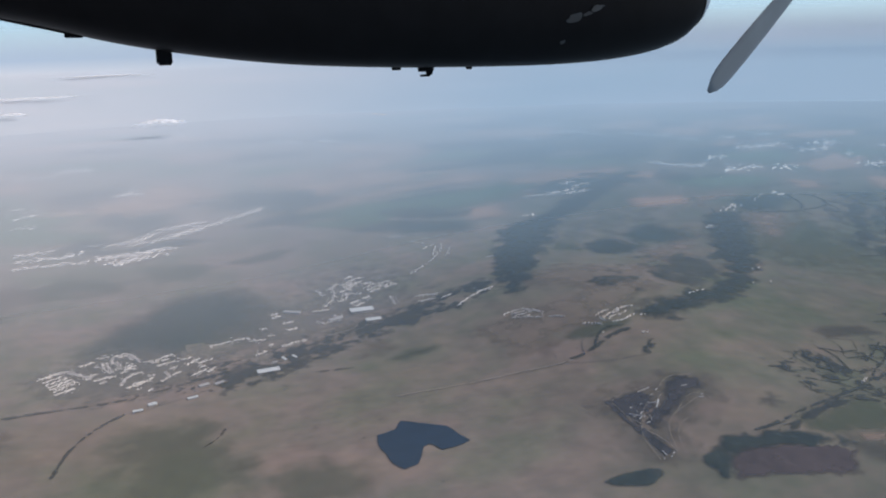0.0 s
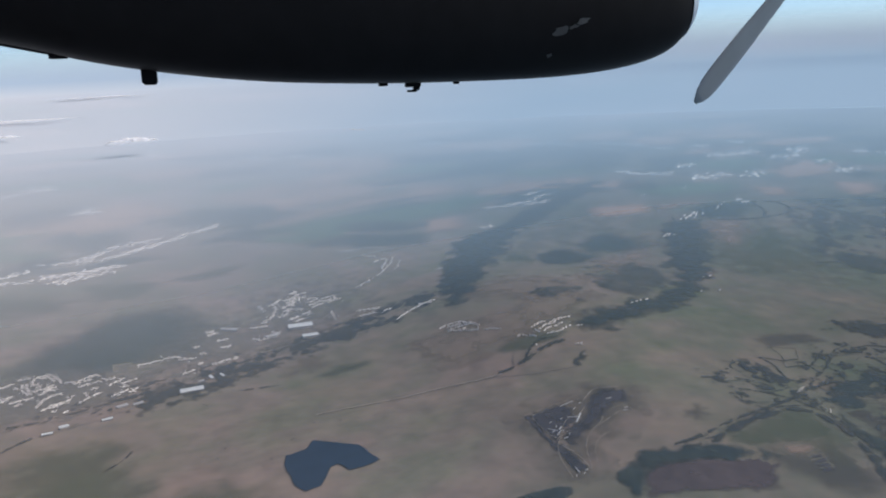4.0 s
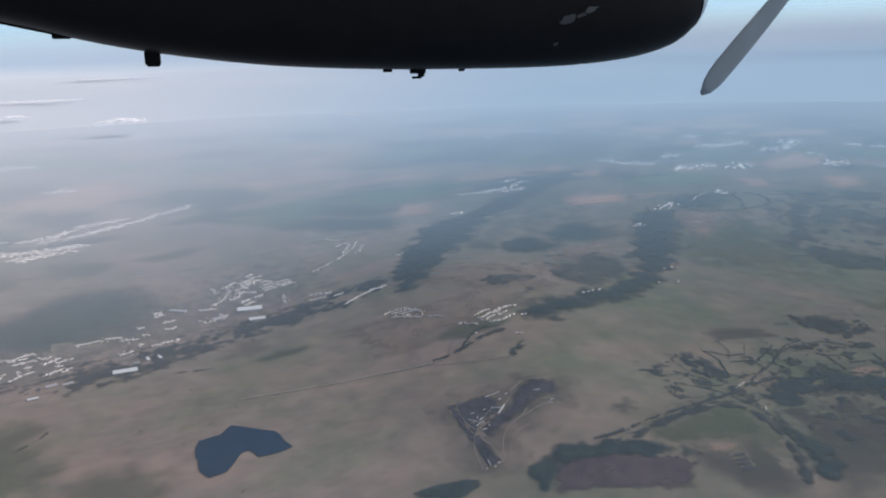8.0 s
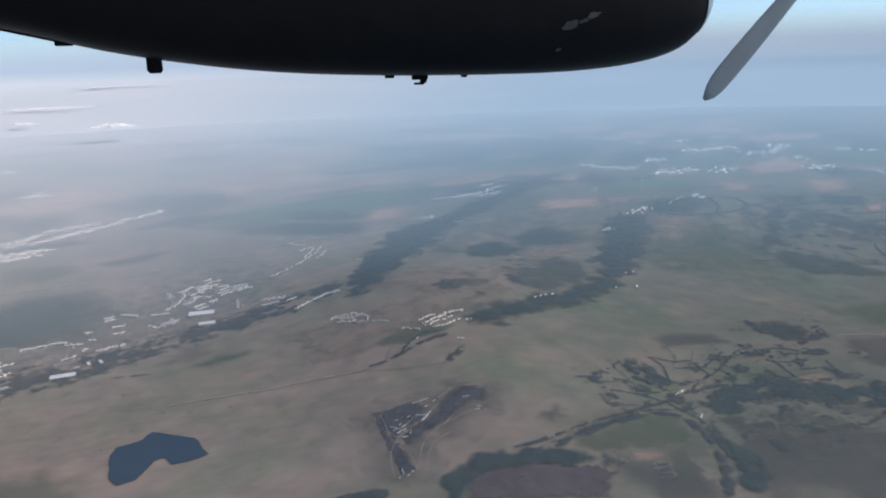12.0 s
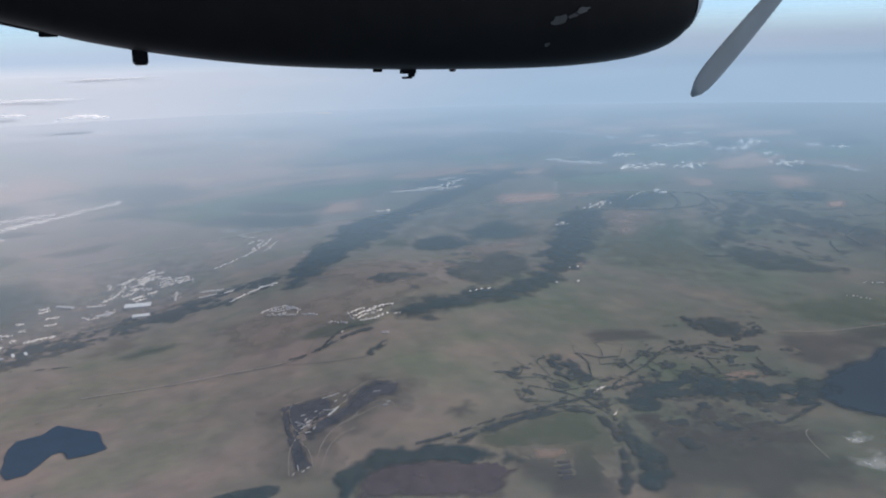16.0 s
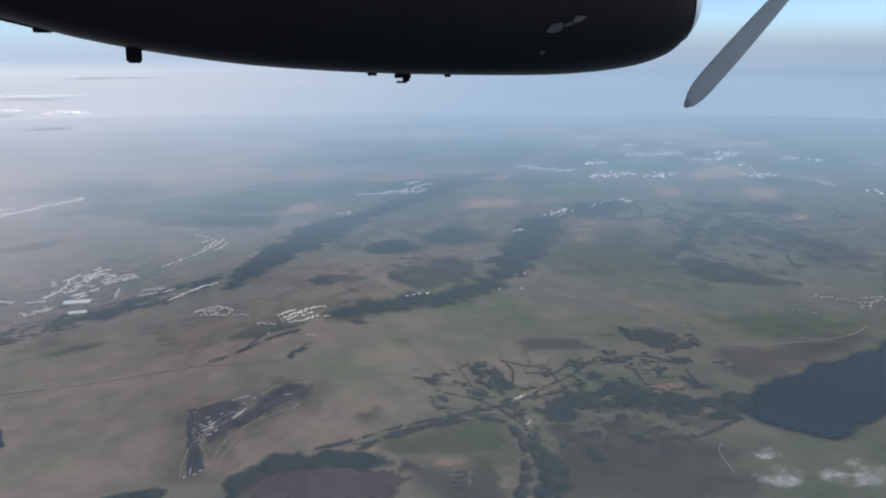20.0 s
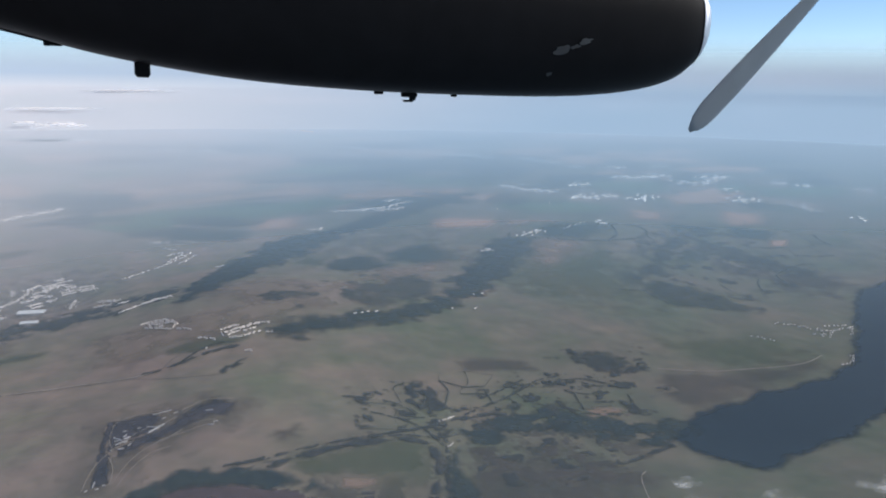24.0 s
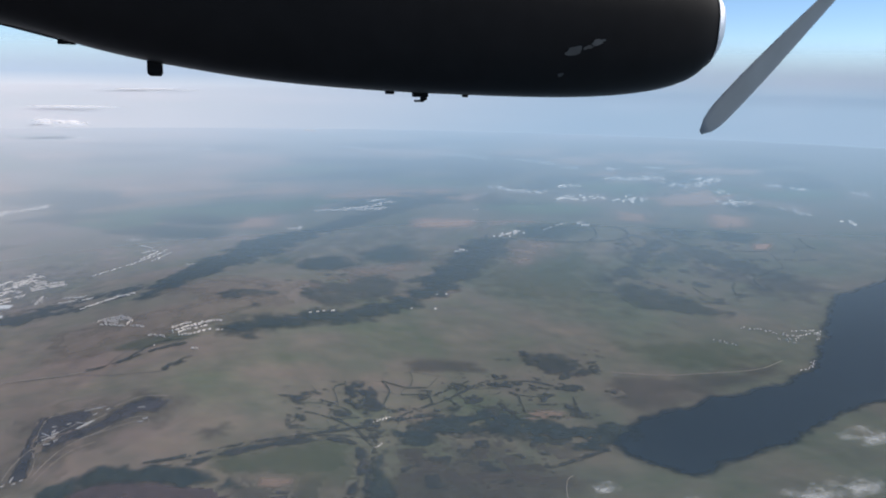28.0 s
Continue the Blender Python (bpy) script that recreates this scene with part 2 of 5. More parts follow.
FIELDS = [
    ('field', 'purple-brown ploughed field', [(122.2, 130.8), (125.1, 137.1), (131.1, 139.2), (142.0, 135.5), (151.8, 131.9), (156.4, 129.3), (151.1, 125.8), (148.5, 120.8)], 'plough'),
    ('field', 'grey disturbed earth round the quarry works', [(116.1, 175.2), (121.1, 176.2), (127.1, 176.2), (134.0, 176.4), (139.2, 175.9), (143.9, 172.8), (141.6, 165.9), (134.7, 160.9), (128.4, 155.8), (124.9, 157.7), (120.1, 153.7), (116.1, 146.0), (113.3, 145.1), (112.7, 151.5), (114.6, 159.7), (114.7, 167.1)], 'earth'),
    ('field', 'dark flooded quarry basin', [(116.4, 174.3), (121.2, 174.3), (125.6, 174.0), (126.2, 170.1), (124.0, 165.0), (119.1, 163.3), (115.7, 159.0), (115.5, 163.5), (115.4, 168.9)], 'spoil'),
    ('field', 'dark quarry basin cut into the moor', [(118.2, 160.3), (123.5, 163.5), (129.1, 167.2), (134.1, 172.6), (138.4, 175.6), (143.8, 172.5), (141.4, 167.0), (137.6, 167.9), (133.1, 164.9), (127.8, 161.8), (122.6, 159.1), (117.9, 156.4)], 'spoil'),
    ('field', 'dark wet ditch round the quarry basin', [(115.1, 174.8), (116.1, 175.2), (115.3, 169.6), (114.9, 162.4), (114.9, 158.3), (113.8, 158.0), (113.8, 164.3)], 'spoil'),
    ('field', 'dark spoil lagoon', [(113.5, 159.2), (115.5, 158.8), (114.8, 154.9), (113.1, 156.4)], 'spoil'),
    ('field', 'dark wet quarry tail', [(113.9, 157.4), (115.9, 157.5), (115.7, 153.7), (116.1, 146.0), (113.1, 145.7), (113.3, 151.2)], 'spoil'),
    ('field', 'red-brown bracken slope', [(289.2, 351.6), (306.6, 357.2), (326.7, 359.9), (319.1, 372.1), (299.0, 370.1)], 'clay'),
    ('field', 'red-brown heath', [(380.5, 374.5), (399.6, 376.1), (398.8, 368.8), (379.3, 366.0)], 'clay'),
    ('field', 'light green pasture by the farmstead', [(153.1, 140.6), (159.2, 144.0), (170.1, 148.2), (179.9, 148.1), (184.8, 146.1), (184.9, 138.7), (180.9, 124.7), (173.7, 121.7), (171.0, 126.9), (165.9, 133.3), (158.3, 133.4), (153.2, 136.8)], 'pasture'),
    ('field', 'brown stubble field beside the dingle', [(157.7, 131.6), (169.1, 128.1), (177.8, 129.7), (173.4, 118.3), (170.2, 111.8), (157.9, 116.2)], 'heath'),
    ('field', 'pale brown upland field', [(140.1, 280.2), (157.2, 250.0), (168.0, 240.3), (183.7, 243.0), (194.7, 257.6), (180.3, 265.8), (162.2, 278.1)], 'stubble'),
    ('field', 'pinkish bracken slope', [(173.8, 428.3), (188.3, 424.6), (192.0, 404.7), (184.2, 387.1), (174.7, 397.0)], 'clay'),
    ('field', 'pale stubble strip on the bank of the wood', [(230.0, 160.4), (241.2, 160.5), (247.5, 156.6), (242.3, 155.0), (232.7, 156.7)], 'clay'),
    ('field', 'green upland pasture', [(297.1, 322.7), (325.2, 327.5), (332.6, 298.6), (312.1, 253.4), (297.2, 240.9), (272.1, 244.2), (266.4, 267.2), (279.7, 298.7)], 'pasture'),
    ('field', 'green pasture above the estuary', [(284.1, 197.4), (304.4, 206.0), (317.6, 199.2), (329.7, 180.1), (315.2, 178.2), (293.3, 182.2)], 'pasture'),
    ('field', 'brown moor on the estuary side', [(267.6, 178.3), (284.1, 174.0), (305.4, 173.4), (326.0, 175.6), (308.7, 166.9), (283.7, 161.8), (265.8, 156.1), (263.1, 166.8)], 'heath'),
    ('field', 'green meadow between the valleys', [(260.7, 293.7), (290.3, 316.4), (316.2, 310.6), (323.1, 290.5), (306.2, 268.3), (279.7, 254.4), (259.0, 261.7)], 'pasture'),
    ('field', 'green rough pasture', [(152.6, 139.2), (161.2, 147.3), (175.3, 149.2), (185.5, 146.2), (181.1, 126.1), (171.7, 125.2), (163.7, 135.1)], 'pasture'),
    ('field', 'brown heath', [(191.7, 143.1), (208.3, 147.9), (235.0, 147.7), (235.1, 138.4), (220.8, 123.0), (197.8, 123.7), (187.2, 129.9)], 'heath'),
    ('field', 'green clearing in the forest', [(196.5, 351.1), (217.4, 362.3), (250.5, 385.7), (270.2, 395.1), (276.2, 375.6), (245.8, 348.8), (212.6, 334.4), (185.4, 310.8)], 'pasture'),
    ('field', 'pale moorland slope', [(111.1, 242.8), (135.8, 243.2), (166.6, 245.4), (181.2, 248.1), (168.4, 231.9), (149.9, 227.7), (115.3, 219.3)], 'stubble'),
    # a cloud's shadow on the slope, painted as a soft dark green patch
    ('field', 'dusky green hollow on the slope above the town', [(-10.6, 296.2), (1.9, 324.3), (22.2, 337.8), (41.7, 330.5), (53.7, 309.3), (43.7, 291.5), (28.2, 282.9), (14.5, 279.8), (-0.5, 275.0)], 'far_wood'),
    ('field', 'pale orange bare earth patch', [(162.0, 133.2), (168.6, 132.2), (168.1, 129.9), (164.4, 129.4), (161.3, 130.6)], 'clay'),
    ('field', 'dark settling bed in a row of four', [(164.6, 127.8), (167.3, 127.6), (166.8, 126.4), (164.1, 126.6)], 'spoil'),
    ('field', 'dark settling bed in a row of four', [(163.7, 126.0), (166.4, 125.7), (166.0, 124.5), (163.3, 124.8)], 'spoil'),
    ('field', 'dark settling bed in a row of four', [(162.9, 124.3), (165.6, 123.9), (165.1, 122.7), (162.5, 123.1)], 'spoil'),
    ('field', 'dark settling bed in a row of four', [(162.2, 122.5), (164.8, 122.2), (164.3, 121.0), (161.7, 121.3)], 'spoil'),
    ('field', 'grey streets and gardens of the valley town', [(36.2, 282.8), (49.0, 308.0), (68.8, 315.5), (75.7, 332.9), (90.2, 339.7), (105.6, 322.7), (101.4, 303.4), (89.0, 295.4), (70.0, 284.8), (54.4, 273.3), (38.8, 264.6), (25.8, 265.1)], 'garden'),
    ('field', 'grey streets and gardens of the valley estate', [(-32.5, 272.3), (-22.9, 282.8), (-9.0, 288.8), (9.2, 284.2), (23.5, 275.5), (23.4, 261.0), (6.9, 253.4), (-7.9, 254.6), (-25.3, 257.6)], 'garden'),
    ('field', 'brown earth beside the railway sheds', [(66.6, 280.4), (79.1, 285.4), (93.5, 287.7), (103.5, 289.2), (102.2, 282.7), (90.6, 279.3), (76.0, 275.3), (66.7, 272.5)], 'earth'),
    ('field', 'dark purple-brown heather moor by the estuary', [(195.1, 142.1), (213.4, 143.9), (219.9, 134.3), (226.0, 123.2), (213.0, 102.0), (180.8, 110.0), (182.0, 122.2)], 'heath'),
    ('field', 'dull green moor below the wood', [(-9.9, 222.1), (5.1, 227.3), (16.4, 217.2), (18.5, 189.7), (5.7, 181.1), (-7.7, 187.6)], 'pasture'),
    ('field', 'green slope near the pond', [(21.0, 179.1), (34.5, 184.5), (45.8, 173.6), (44.8, 161.3), (32.0, 162.5)], 'pasture'),
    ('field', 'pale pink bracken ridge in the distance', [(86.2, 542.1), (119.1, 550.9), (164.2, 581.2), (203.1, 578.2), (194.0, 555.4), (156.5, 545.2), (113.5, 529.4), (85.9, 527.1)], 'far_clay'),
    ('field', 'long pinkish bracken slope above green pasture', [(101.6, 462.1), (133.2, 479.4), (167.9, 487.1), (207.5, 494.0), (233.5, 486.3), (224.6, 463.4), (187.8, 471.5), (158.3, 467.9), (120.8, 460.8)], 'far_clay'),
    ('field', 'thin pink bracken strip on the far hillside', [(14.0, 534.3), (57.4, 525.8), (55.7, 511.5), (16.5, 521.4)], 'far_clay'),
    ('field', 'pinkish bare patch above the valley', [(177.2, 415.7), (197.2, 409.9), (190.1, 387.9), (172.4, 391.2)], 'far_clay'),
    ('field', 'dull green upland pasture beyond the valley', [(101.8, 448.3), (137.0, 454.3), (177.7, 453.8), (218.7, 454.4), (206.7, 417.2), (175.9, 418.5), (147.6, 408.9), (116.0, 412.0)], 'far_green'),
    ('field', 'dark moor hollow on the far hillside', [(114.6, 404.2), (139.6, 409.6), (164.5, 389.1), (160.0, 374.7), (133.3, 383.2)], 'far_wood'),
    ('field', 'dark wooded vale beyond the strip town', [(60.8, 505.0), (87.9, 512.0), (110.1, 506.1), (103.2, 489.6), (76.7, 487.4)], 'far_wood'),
    ('field', 'curving pinkish bracken field', [(193.6, 274.8), (214.3, 288.5), (238.6, 300.9), (254.3, 312.3), (240.1, 294.1), (211.7, 274.9), (192.1, 261.2)], 'clay'),
    ('field', 'dark copse in a hollow on the moor', [(198.6, 316.8), (210.6, 322.0), (220.3, 312.8), (217.4, 302.4), (204.1, 294.9), (194.4, 298.8)], 'far_wood'),
    ('field', 'dark rough wood on the far moor', [(223.4, 325.8), (240.5, 331.1), (250.8, 317.2), (245.9, 304.7), (230.5, 303.6), (219.6, 311.5)], 'far_wood'),
    ('field', 'pale field in a forest clearing', [(234.2, 260.1), (246.4, 258.8), (238.7, 250.4), (228.2, 251.5)], 'stubble'),
    ('field', 'pinkish heath beside the forest', [(300.7, 326.1), (318.5, 327.2), (304.2, 304.7), (284.2, 290.9), (287.2, 308.2)], 'clay'),
    ('field', 'distant dark wood band', [(312.7, 352.4), (341.6, 356.1), (347.8, 346.5), (321.5, 332.5), (303.0, 335.9)], 'far_wood'),
    ('field', 'dark wood on a far slope', [(373.6, 328.0), (377.7, 319.7), (356.6, 300.1), (354.8, 307.0)], 'far_wood'),
    ('field', 'pinkish rough ground below the far town', [(262.6, 373.5), (293.2, 365.9), (283.7, 355.1), (258.5, 362.4)], 'far_clay'),
    ('field', 'dark purple-brown heather moor above the estuary', [(376.3, 304.0), (391.0, 303.0), (395.1, 283.3), (408.5, 273.6), (410.9, 252.1), (392.0, 242.0), (381.8, 255.3), (375.6, 272.4), (367.9, 284.0)], 'heath'),
    ('field', 'dark wooded slope up a side valley', [(321.5, 274.1), (339.7, 296.8), (367.9, 320.3), (385.2, 330.6), (364.4, 308.0), (336.6, 285.1), (320.6, 265.3)], 'far_wood'),
    ('field', 'dark wood beside the far village', [(307.3, 351.4), (332.8, 354.6), (322.0, 337.3), (307.1, 332.8)], 'far_wood'),
    ('field', 'green pasture on a far hillside', [(309.3, 401.3), (356.2, 408.5), (375.8, 393.6), (362.9, 379.8), (323.0, 380.1)], 'far_green'),
    ('field', 'pinkish bare field below the far town', [(384.6, 387.2), (402.8, 379.8), (395.3, 364.7), (374.9, 367.3)], 'far_clay'),
    ('field', 'rust-brown field on the far hills', [(442.9, 377.0), (461.9, 370.1), (448.1, 350.1), (428.2, 351.1)], 'far_clay'),
    ('field', 'rust-brown field on the far hills', [(426.9, 318.6), (438.0, 318.7), (428.4, 309.1), (420.6, 310.6)], 'far_clay'),
    ('field', 'red-brown slope behind the wind turbines', [(266.7, 376.1), (292.0, 370.2), (285.1, 358.6), (262.3, 363.4)], 'far_clay'),
    ('field', 'dark hedged hollow on far green hills', [(423.7, 345.2), (438.4, 335.3), (425.2, 322.4), (412.6, 327.8)], 'far_wood'),
    ('field', 'dark hedged hollow on far green hills', [(391.4, 355.2), (410.9, 348.0), (397.3, 332.7), (383.7, 336.9)], 'far_wood'),
    ('field', 'pinkish built-up land of a far town', [(429.1, 485.5), (480.8, 492.6), (469.2, 470.7), (420.1, 465.0)], 'built'),
    ('field', 'pinkish built-up land of a far town', [(332.9, 457.5), (367.2, 445.5), (355.0, 426.2), (336.0, 434.9)], 'built'),
    ('field', 'pinkish built-up land of a far town', [(362.8, 421.3), (402.2, 427.4), (390.7, 410.3), (357.4, 408.4)], 'built'),
    ('field', 'pinkish built-up land of a far town', [(468.1, 455.4), (524.9, 484.6), (513.9, 465.9), (462.1, 438.1)], 'built'),
    ('field', 'pinkish built-up land of a far town', [(470.4, 405.6), (500.2, 413.1), (519.4, 386.7), (504.4, 370.5), (494.5, 392.2)], 'built'),
    ('field', 'pinkish built-up land of a far town', [(587.3, 425.9), (612.0, 431.5), (586.3, 403.4), (570.7, 407.5)], 'built'),
    ('field', 'pinkish built-up land of a far town', [(541.1, 456.5), (559.2, 458.0), (541.5, 437.6), (527.9, 438.9)], 'built'),
    ('field', 'pale built-up land of the strip town', [(-10.6, 438.4), (9.5, 447.7), (20.8, 461.1), (42.8, 467.8), (61.1, 473.4), (76.1, 479.8), (76.5, 472.6), (54.4, 461.2), (34.9, 444.0), (20.5, 438.1), (0.1, 431.2)], 'built'),
    ('field', 'pale built-up land of the lower strip town', [(-15.4, 421.0), (1.0, 417.8), (23.5, 423.9), (17.9, 411.3), (2.1, 403.8), (-13.4, 402.6)], 'built'),
]
ROADS = [
    ([(67.9, 211.8), (73.8, 211.4), (81.9, 209.9), (93.2, 208.1), (105.6, 206.6), (116.1, 203.2), (123.4, 202.8), (126.7, 203.8)], 0.4, 'track', 'pale unfenced road across open moor'),
    ([(126.6, 203.4), (129.6, 210.7), (133.2, 214.4), (137.4, 214.8)], 0.25, 'tarmac', 'grey lane up to the hill village'),
    ([(269.2, 181.3), (277.2, 178.6), (285.3, 176.0), (297.0, 175.6), (308.5, 174.7), (318.9, 174.8), (330.7, 180.0)], 0.3, 'track', 'pale track above the estuary'),
    ([(222.2, 112.2), (224.8, 119.6), (227.6, 124.7), (229.8, 126.0)], 0.16, 'track', 'pale looping lane'),
    ([(115.9, 159.7), (118.1, 161.5), (120.4, 164.7), (123.2, 167.3), (125.8, 166.5), (129.8, 169.6)], 0.11, 'track', 'pale quarry haul track'),
    ([(131.2, 172.8), (134.3, 175.2), (137.4, 177.1), (143.5, 174.8)], 0.11, 'track', 'pale quarry rim track'),
    ([(125.4, 159.2), (128.5, 160.4), (131.1, 162.7)], 0.11, 'track', 'pale quarry ramp'),
    ([(116.4, 145.0), (116.9, 149.6), (116.6, 153.5), (115.6, 156.8)], 0.11, 'track', 'earth track past the spoil lagoons'),
    ([(116.9, 145.5), (119.8, 153.0), (123.7, 158.0), (128.7, 160.2), (136.4, 163.2)], 0.09, 'track', 'pale quarry side track'),
    ([(117.8, 143.6), (120.7, 150.7), (124.7, 155.2), (128.5, 156.0)], 0.08, 'track', 'pale quarry side track'),
    ([(116.4, 173.1), (115.7, 168.7), (115.5, 163.2), (116.3, 160.4)], 0.09, 'track', 'pale quarry bench'),
    ([(116.6, 173.6), (120.8, 175.9), (124.8, 175.4), (128.5, 175.4)], 0.09, 'track', 'pale quarry bench'),
    ([(134.6, 165.2), (137.7, 165.5), (139.4, 163.4), (139.2, 161.0)], 0.08, 'track', 'pale quarry spur'),
    ([(59.6, 277.9), (72.9, 279.6), (87.2, 282.4), (102.4, 286.4), (119.7, 287.4)], 0.3, 'track', 'pale railway bed along the valley'),
    ([(-5.1, 238.4), (6.1, 242.3), (23.9, 250.7), (39.6, 258.7), (56.5, 273.4)], 0.22, 'tarmac', 'grey valley road through the town'),
    ([(111.1, 144.4), (112.6, 153.3), (115.8, 159.5), (120.8, 162.1)], 0.11, 'track', 'earth track past the quarry works'),
    ([(141.6, 192.0), (129.1, 195.1), (116.6, 204.2), (107.1, 204.5)], 0.14, 'tarmac', 'moorland road'),
]
ARC_VILLAGE = [
    [(112.2, 322.3), (119.9, 327.4), (128.8, 335.8), (135.7, 345.5), (140.8, 357.7)],
    [(134.9, 336.1), (141.7, 349.1)],
    [(129.7, 353.6), (136.8, 356.4)],
    [(129.6, 340.3), (137.5, 354.4)],
    [(127.5, 370.7), (133.8, 362.5)],
    [(133.9, 382.0), (142.8, 375.4)],
    [(121.6, 381.9), (126.7, 377.7)],
    [(148.7, 321.4), (151.7, 322.3)],
]
BROOK_VILLAGE = [
    [(113.0, 271.8), (122.9, 277.9), (131.0, 278.4)],
    [(124.9, 279.8), (129.5, 276.3)],
    [(123.5, 382.8), (131.5, 379.8)],
    [(111.1, 284.4), (116.7, 286.2)],
]
FAN_VILLAGE = [
    [(120.6, 248.5), (123.4, 249.1), (128.6, 247.5)],
    [(122.9, 247.1), (127.7, 245.4), (130.0, 245.4), (131.5, 240.6)],
    [(123.3, 244.7), (128.1, 243.7), (130.3, 243.1)],
    [(125.3, 241.2), (128.9, 241.5)],
    [(122.0, 244.3), (130.3, 235.9)],
    [(130.2, 236.6), (131.9, 240.1)],
    [(131.5, 235.3), (135.7, 231.2)],
    [(128.5, 247.0), (130.8, 241.3)],
]
OVAL_VILLAGE = [
    [(143.9, 224.6), (146.8, 226.1), (149.7, 226.1)],
    [(144.8, 221.9), (147.0, 222.9), (149.9, 223.9), (152.0, 224.6), (155.1, 225.3), (158.9, 224.9)],
    [(145.6, 219.8), (147.9, 221.3), (151.6, 220.9), (154.0, 222.4)],
    [(145.7, 217.8), (149.2, 217.0), (152.4, 218.0), (155.0, 219.0)],
    [(152.4, 225.9), (156.1, 225.3)],
    [(148.5, 222.8), (152.5, 223.4)],
    [(143.9, 223.1), (144.7, 220.0)],
    [(137.2, 222.4), (139.3, 221.6)],
    [(139.6, 220.9), (142.3, 217.9)],
    [(138.4, 212.6), (140.0, 212.8)],
    [(156.5, 217.3), (158.3, 217.4)],
    [(149.2, 206.3), (150.9, 205.4)],
]
SHORE_VILLAGE = [
    [(339.4, 213.1), (345.6, 211.5), (348.9, 205.0), (353.3, 200.1), (364.8, 202.6)],
    [(352.0, 205.7), (348.1, 196.7), (354.4, 198.5)],
    [(366.2, 203.6), (357.5, 194.4)],
    [(340.5, 177.3), (333.2, 171.0), (330.0, 170.2)],
    [(320.2, 202.8), (326.0, 196.8)],
    [(356.0, 206.2), (365.2, 205.3)],
    [(346.3, 200.4), (347.8, 193.6)],
]
FARMSTEADS = [
    [(192.9, 158.9), (195.3, 160.7)],
    [(188.7, 145.3), (190.1, 145.8)],
    [(191.0, 158.0), (196.1, 161.1)],
    [(188.3, 144.8), (191.1, 146.6)],
    [(235.3, 252.5), (240.3, 253.7)],
    [(229.3, 236.0), (232.1, 236.9)],
    [(294.1, 337.0), (306.9, 342.9)],
    [(320.3, 345.5), (339.4, 359.1)],
    [(185.6, 228.8), (195.7, 232.4)],
    [(220.8, 236.4), (223.2, 237.7)],
]
RIDGE_VILLAGE = [
    [(216.4, 416.4), (228.0, 413.2), (241.4, 415.3), (253.3, 418.7), (262.6, 423.9)],
    [(229.5, 410.5), (241.4, 407.1), (255.0, 409.4)],
    [(249.5, 429.5), (259.4, 432.4)],
    [(198.1, 379.8), (204.0, 380.7)],
    [(290.5, 335.0), (298.9, 337.9), (306.9, 342.5)],
    [(264.3, 313.6), (269.2, 314.4)],
]
UPPER_TOWN = [
    [(82.5, 327.5), (88.8, 330.3)],
    [(83.0, 325.0), (89.9, 328.0)],
    [(83.3, 322.5), (91.8, 327.5)],
    [(91.3, 323.2), (95.2, 324.3)],
    [(90.7, 319.8), (95.9, 321.4)],
    [(90.4, 316.3), (96.3, 317.9)],
    [(91.2, 313.5), (96.1, 315.0)],
    [(96.6, 320.0), (101.6, 320.9)],
    [(96.6, 317.0), (102.6, 317.6)],
    [(97.7, 314.5), (103.5, 315.2)],
    [(86.2, 334.3), (89.7, 336.0)],
    [(87.9, 331.6), (93.2, 332.1)],
    [(70.5, 307.8), (75.8, 315.0), (77.9, 320.8), (77.8, 326.6)],
    [(75.8, 325.6), (81.7, 330.2)],
    [(79.9, 321.1), (85.4, 321.2)],
    [(71.9, 327.7), (72.9, 320.1)],
    [(80.3, 305.3), (84.6, 308.0)],
    [(81.7, 302.3), (85.2, 304.1)],
    [(64.6, 305.6), (71.1, 304.1)],
    [(48.6, 308.1), (51.9, 309.4)],
    [(48.5, 305.0), (52.5, 306.6)],
    [(51.3, 297.6), (56.1, 299.4)],
    [(51.6, 290.7), (55.6, 291.4)],
    [(42.6, 294.4), (44.4, 296.1)],
    [(43.9, 287.8), (46.5, 287.4)],
    [(46.5, 275.5), (53.5, 278.1)],
    [(54.3, 277.1), (56.1, 278.0)],
    [(42.1, 278.0), (44.1, 278.9)],
    [(36.1, 270.9), (40.9, 273.4)],
    [(36.5, 285.4), (42.4, 284.3)],
    [(22.6, 284.9), (30.9, 287.6), (37.0, 288.2)],
    [(63.8, 295.0), (66.0, 290.5), (72.4, 293.4)],
    [(71.2, 297.5), (74.0, 294.4)],
    [(79.8, 316.2), (83.7, 317.2), (87.4, 313.3)],
    [(77.1, 310.8), (81.3, 313.1), (82.1, 318.3)],
    [(86.0, 308.5), (89.9, 309.3)],
    [(96.6, 303.8), (95.4, 293.4)],
    [(104.8, 296.0), (112.6, 290.7)],
    [(103.5, 289.2), (109.9, 287.0)],
]
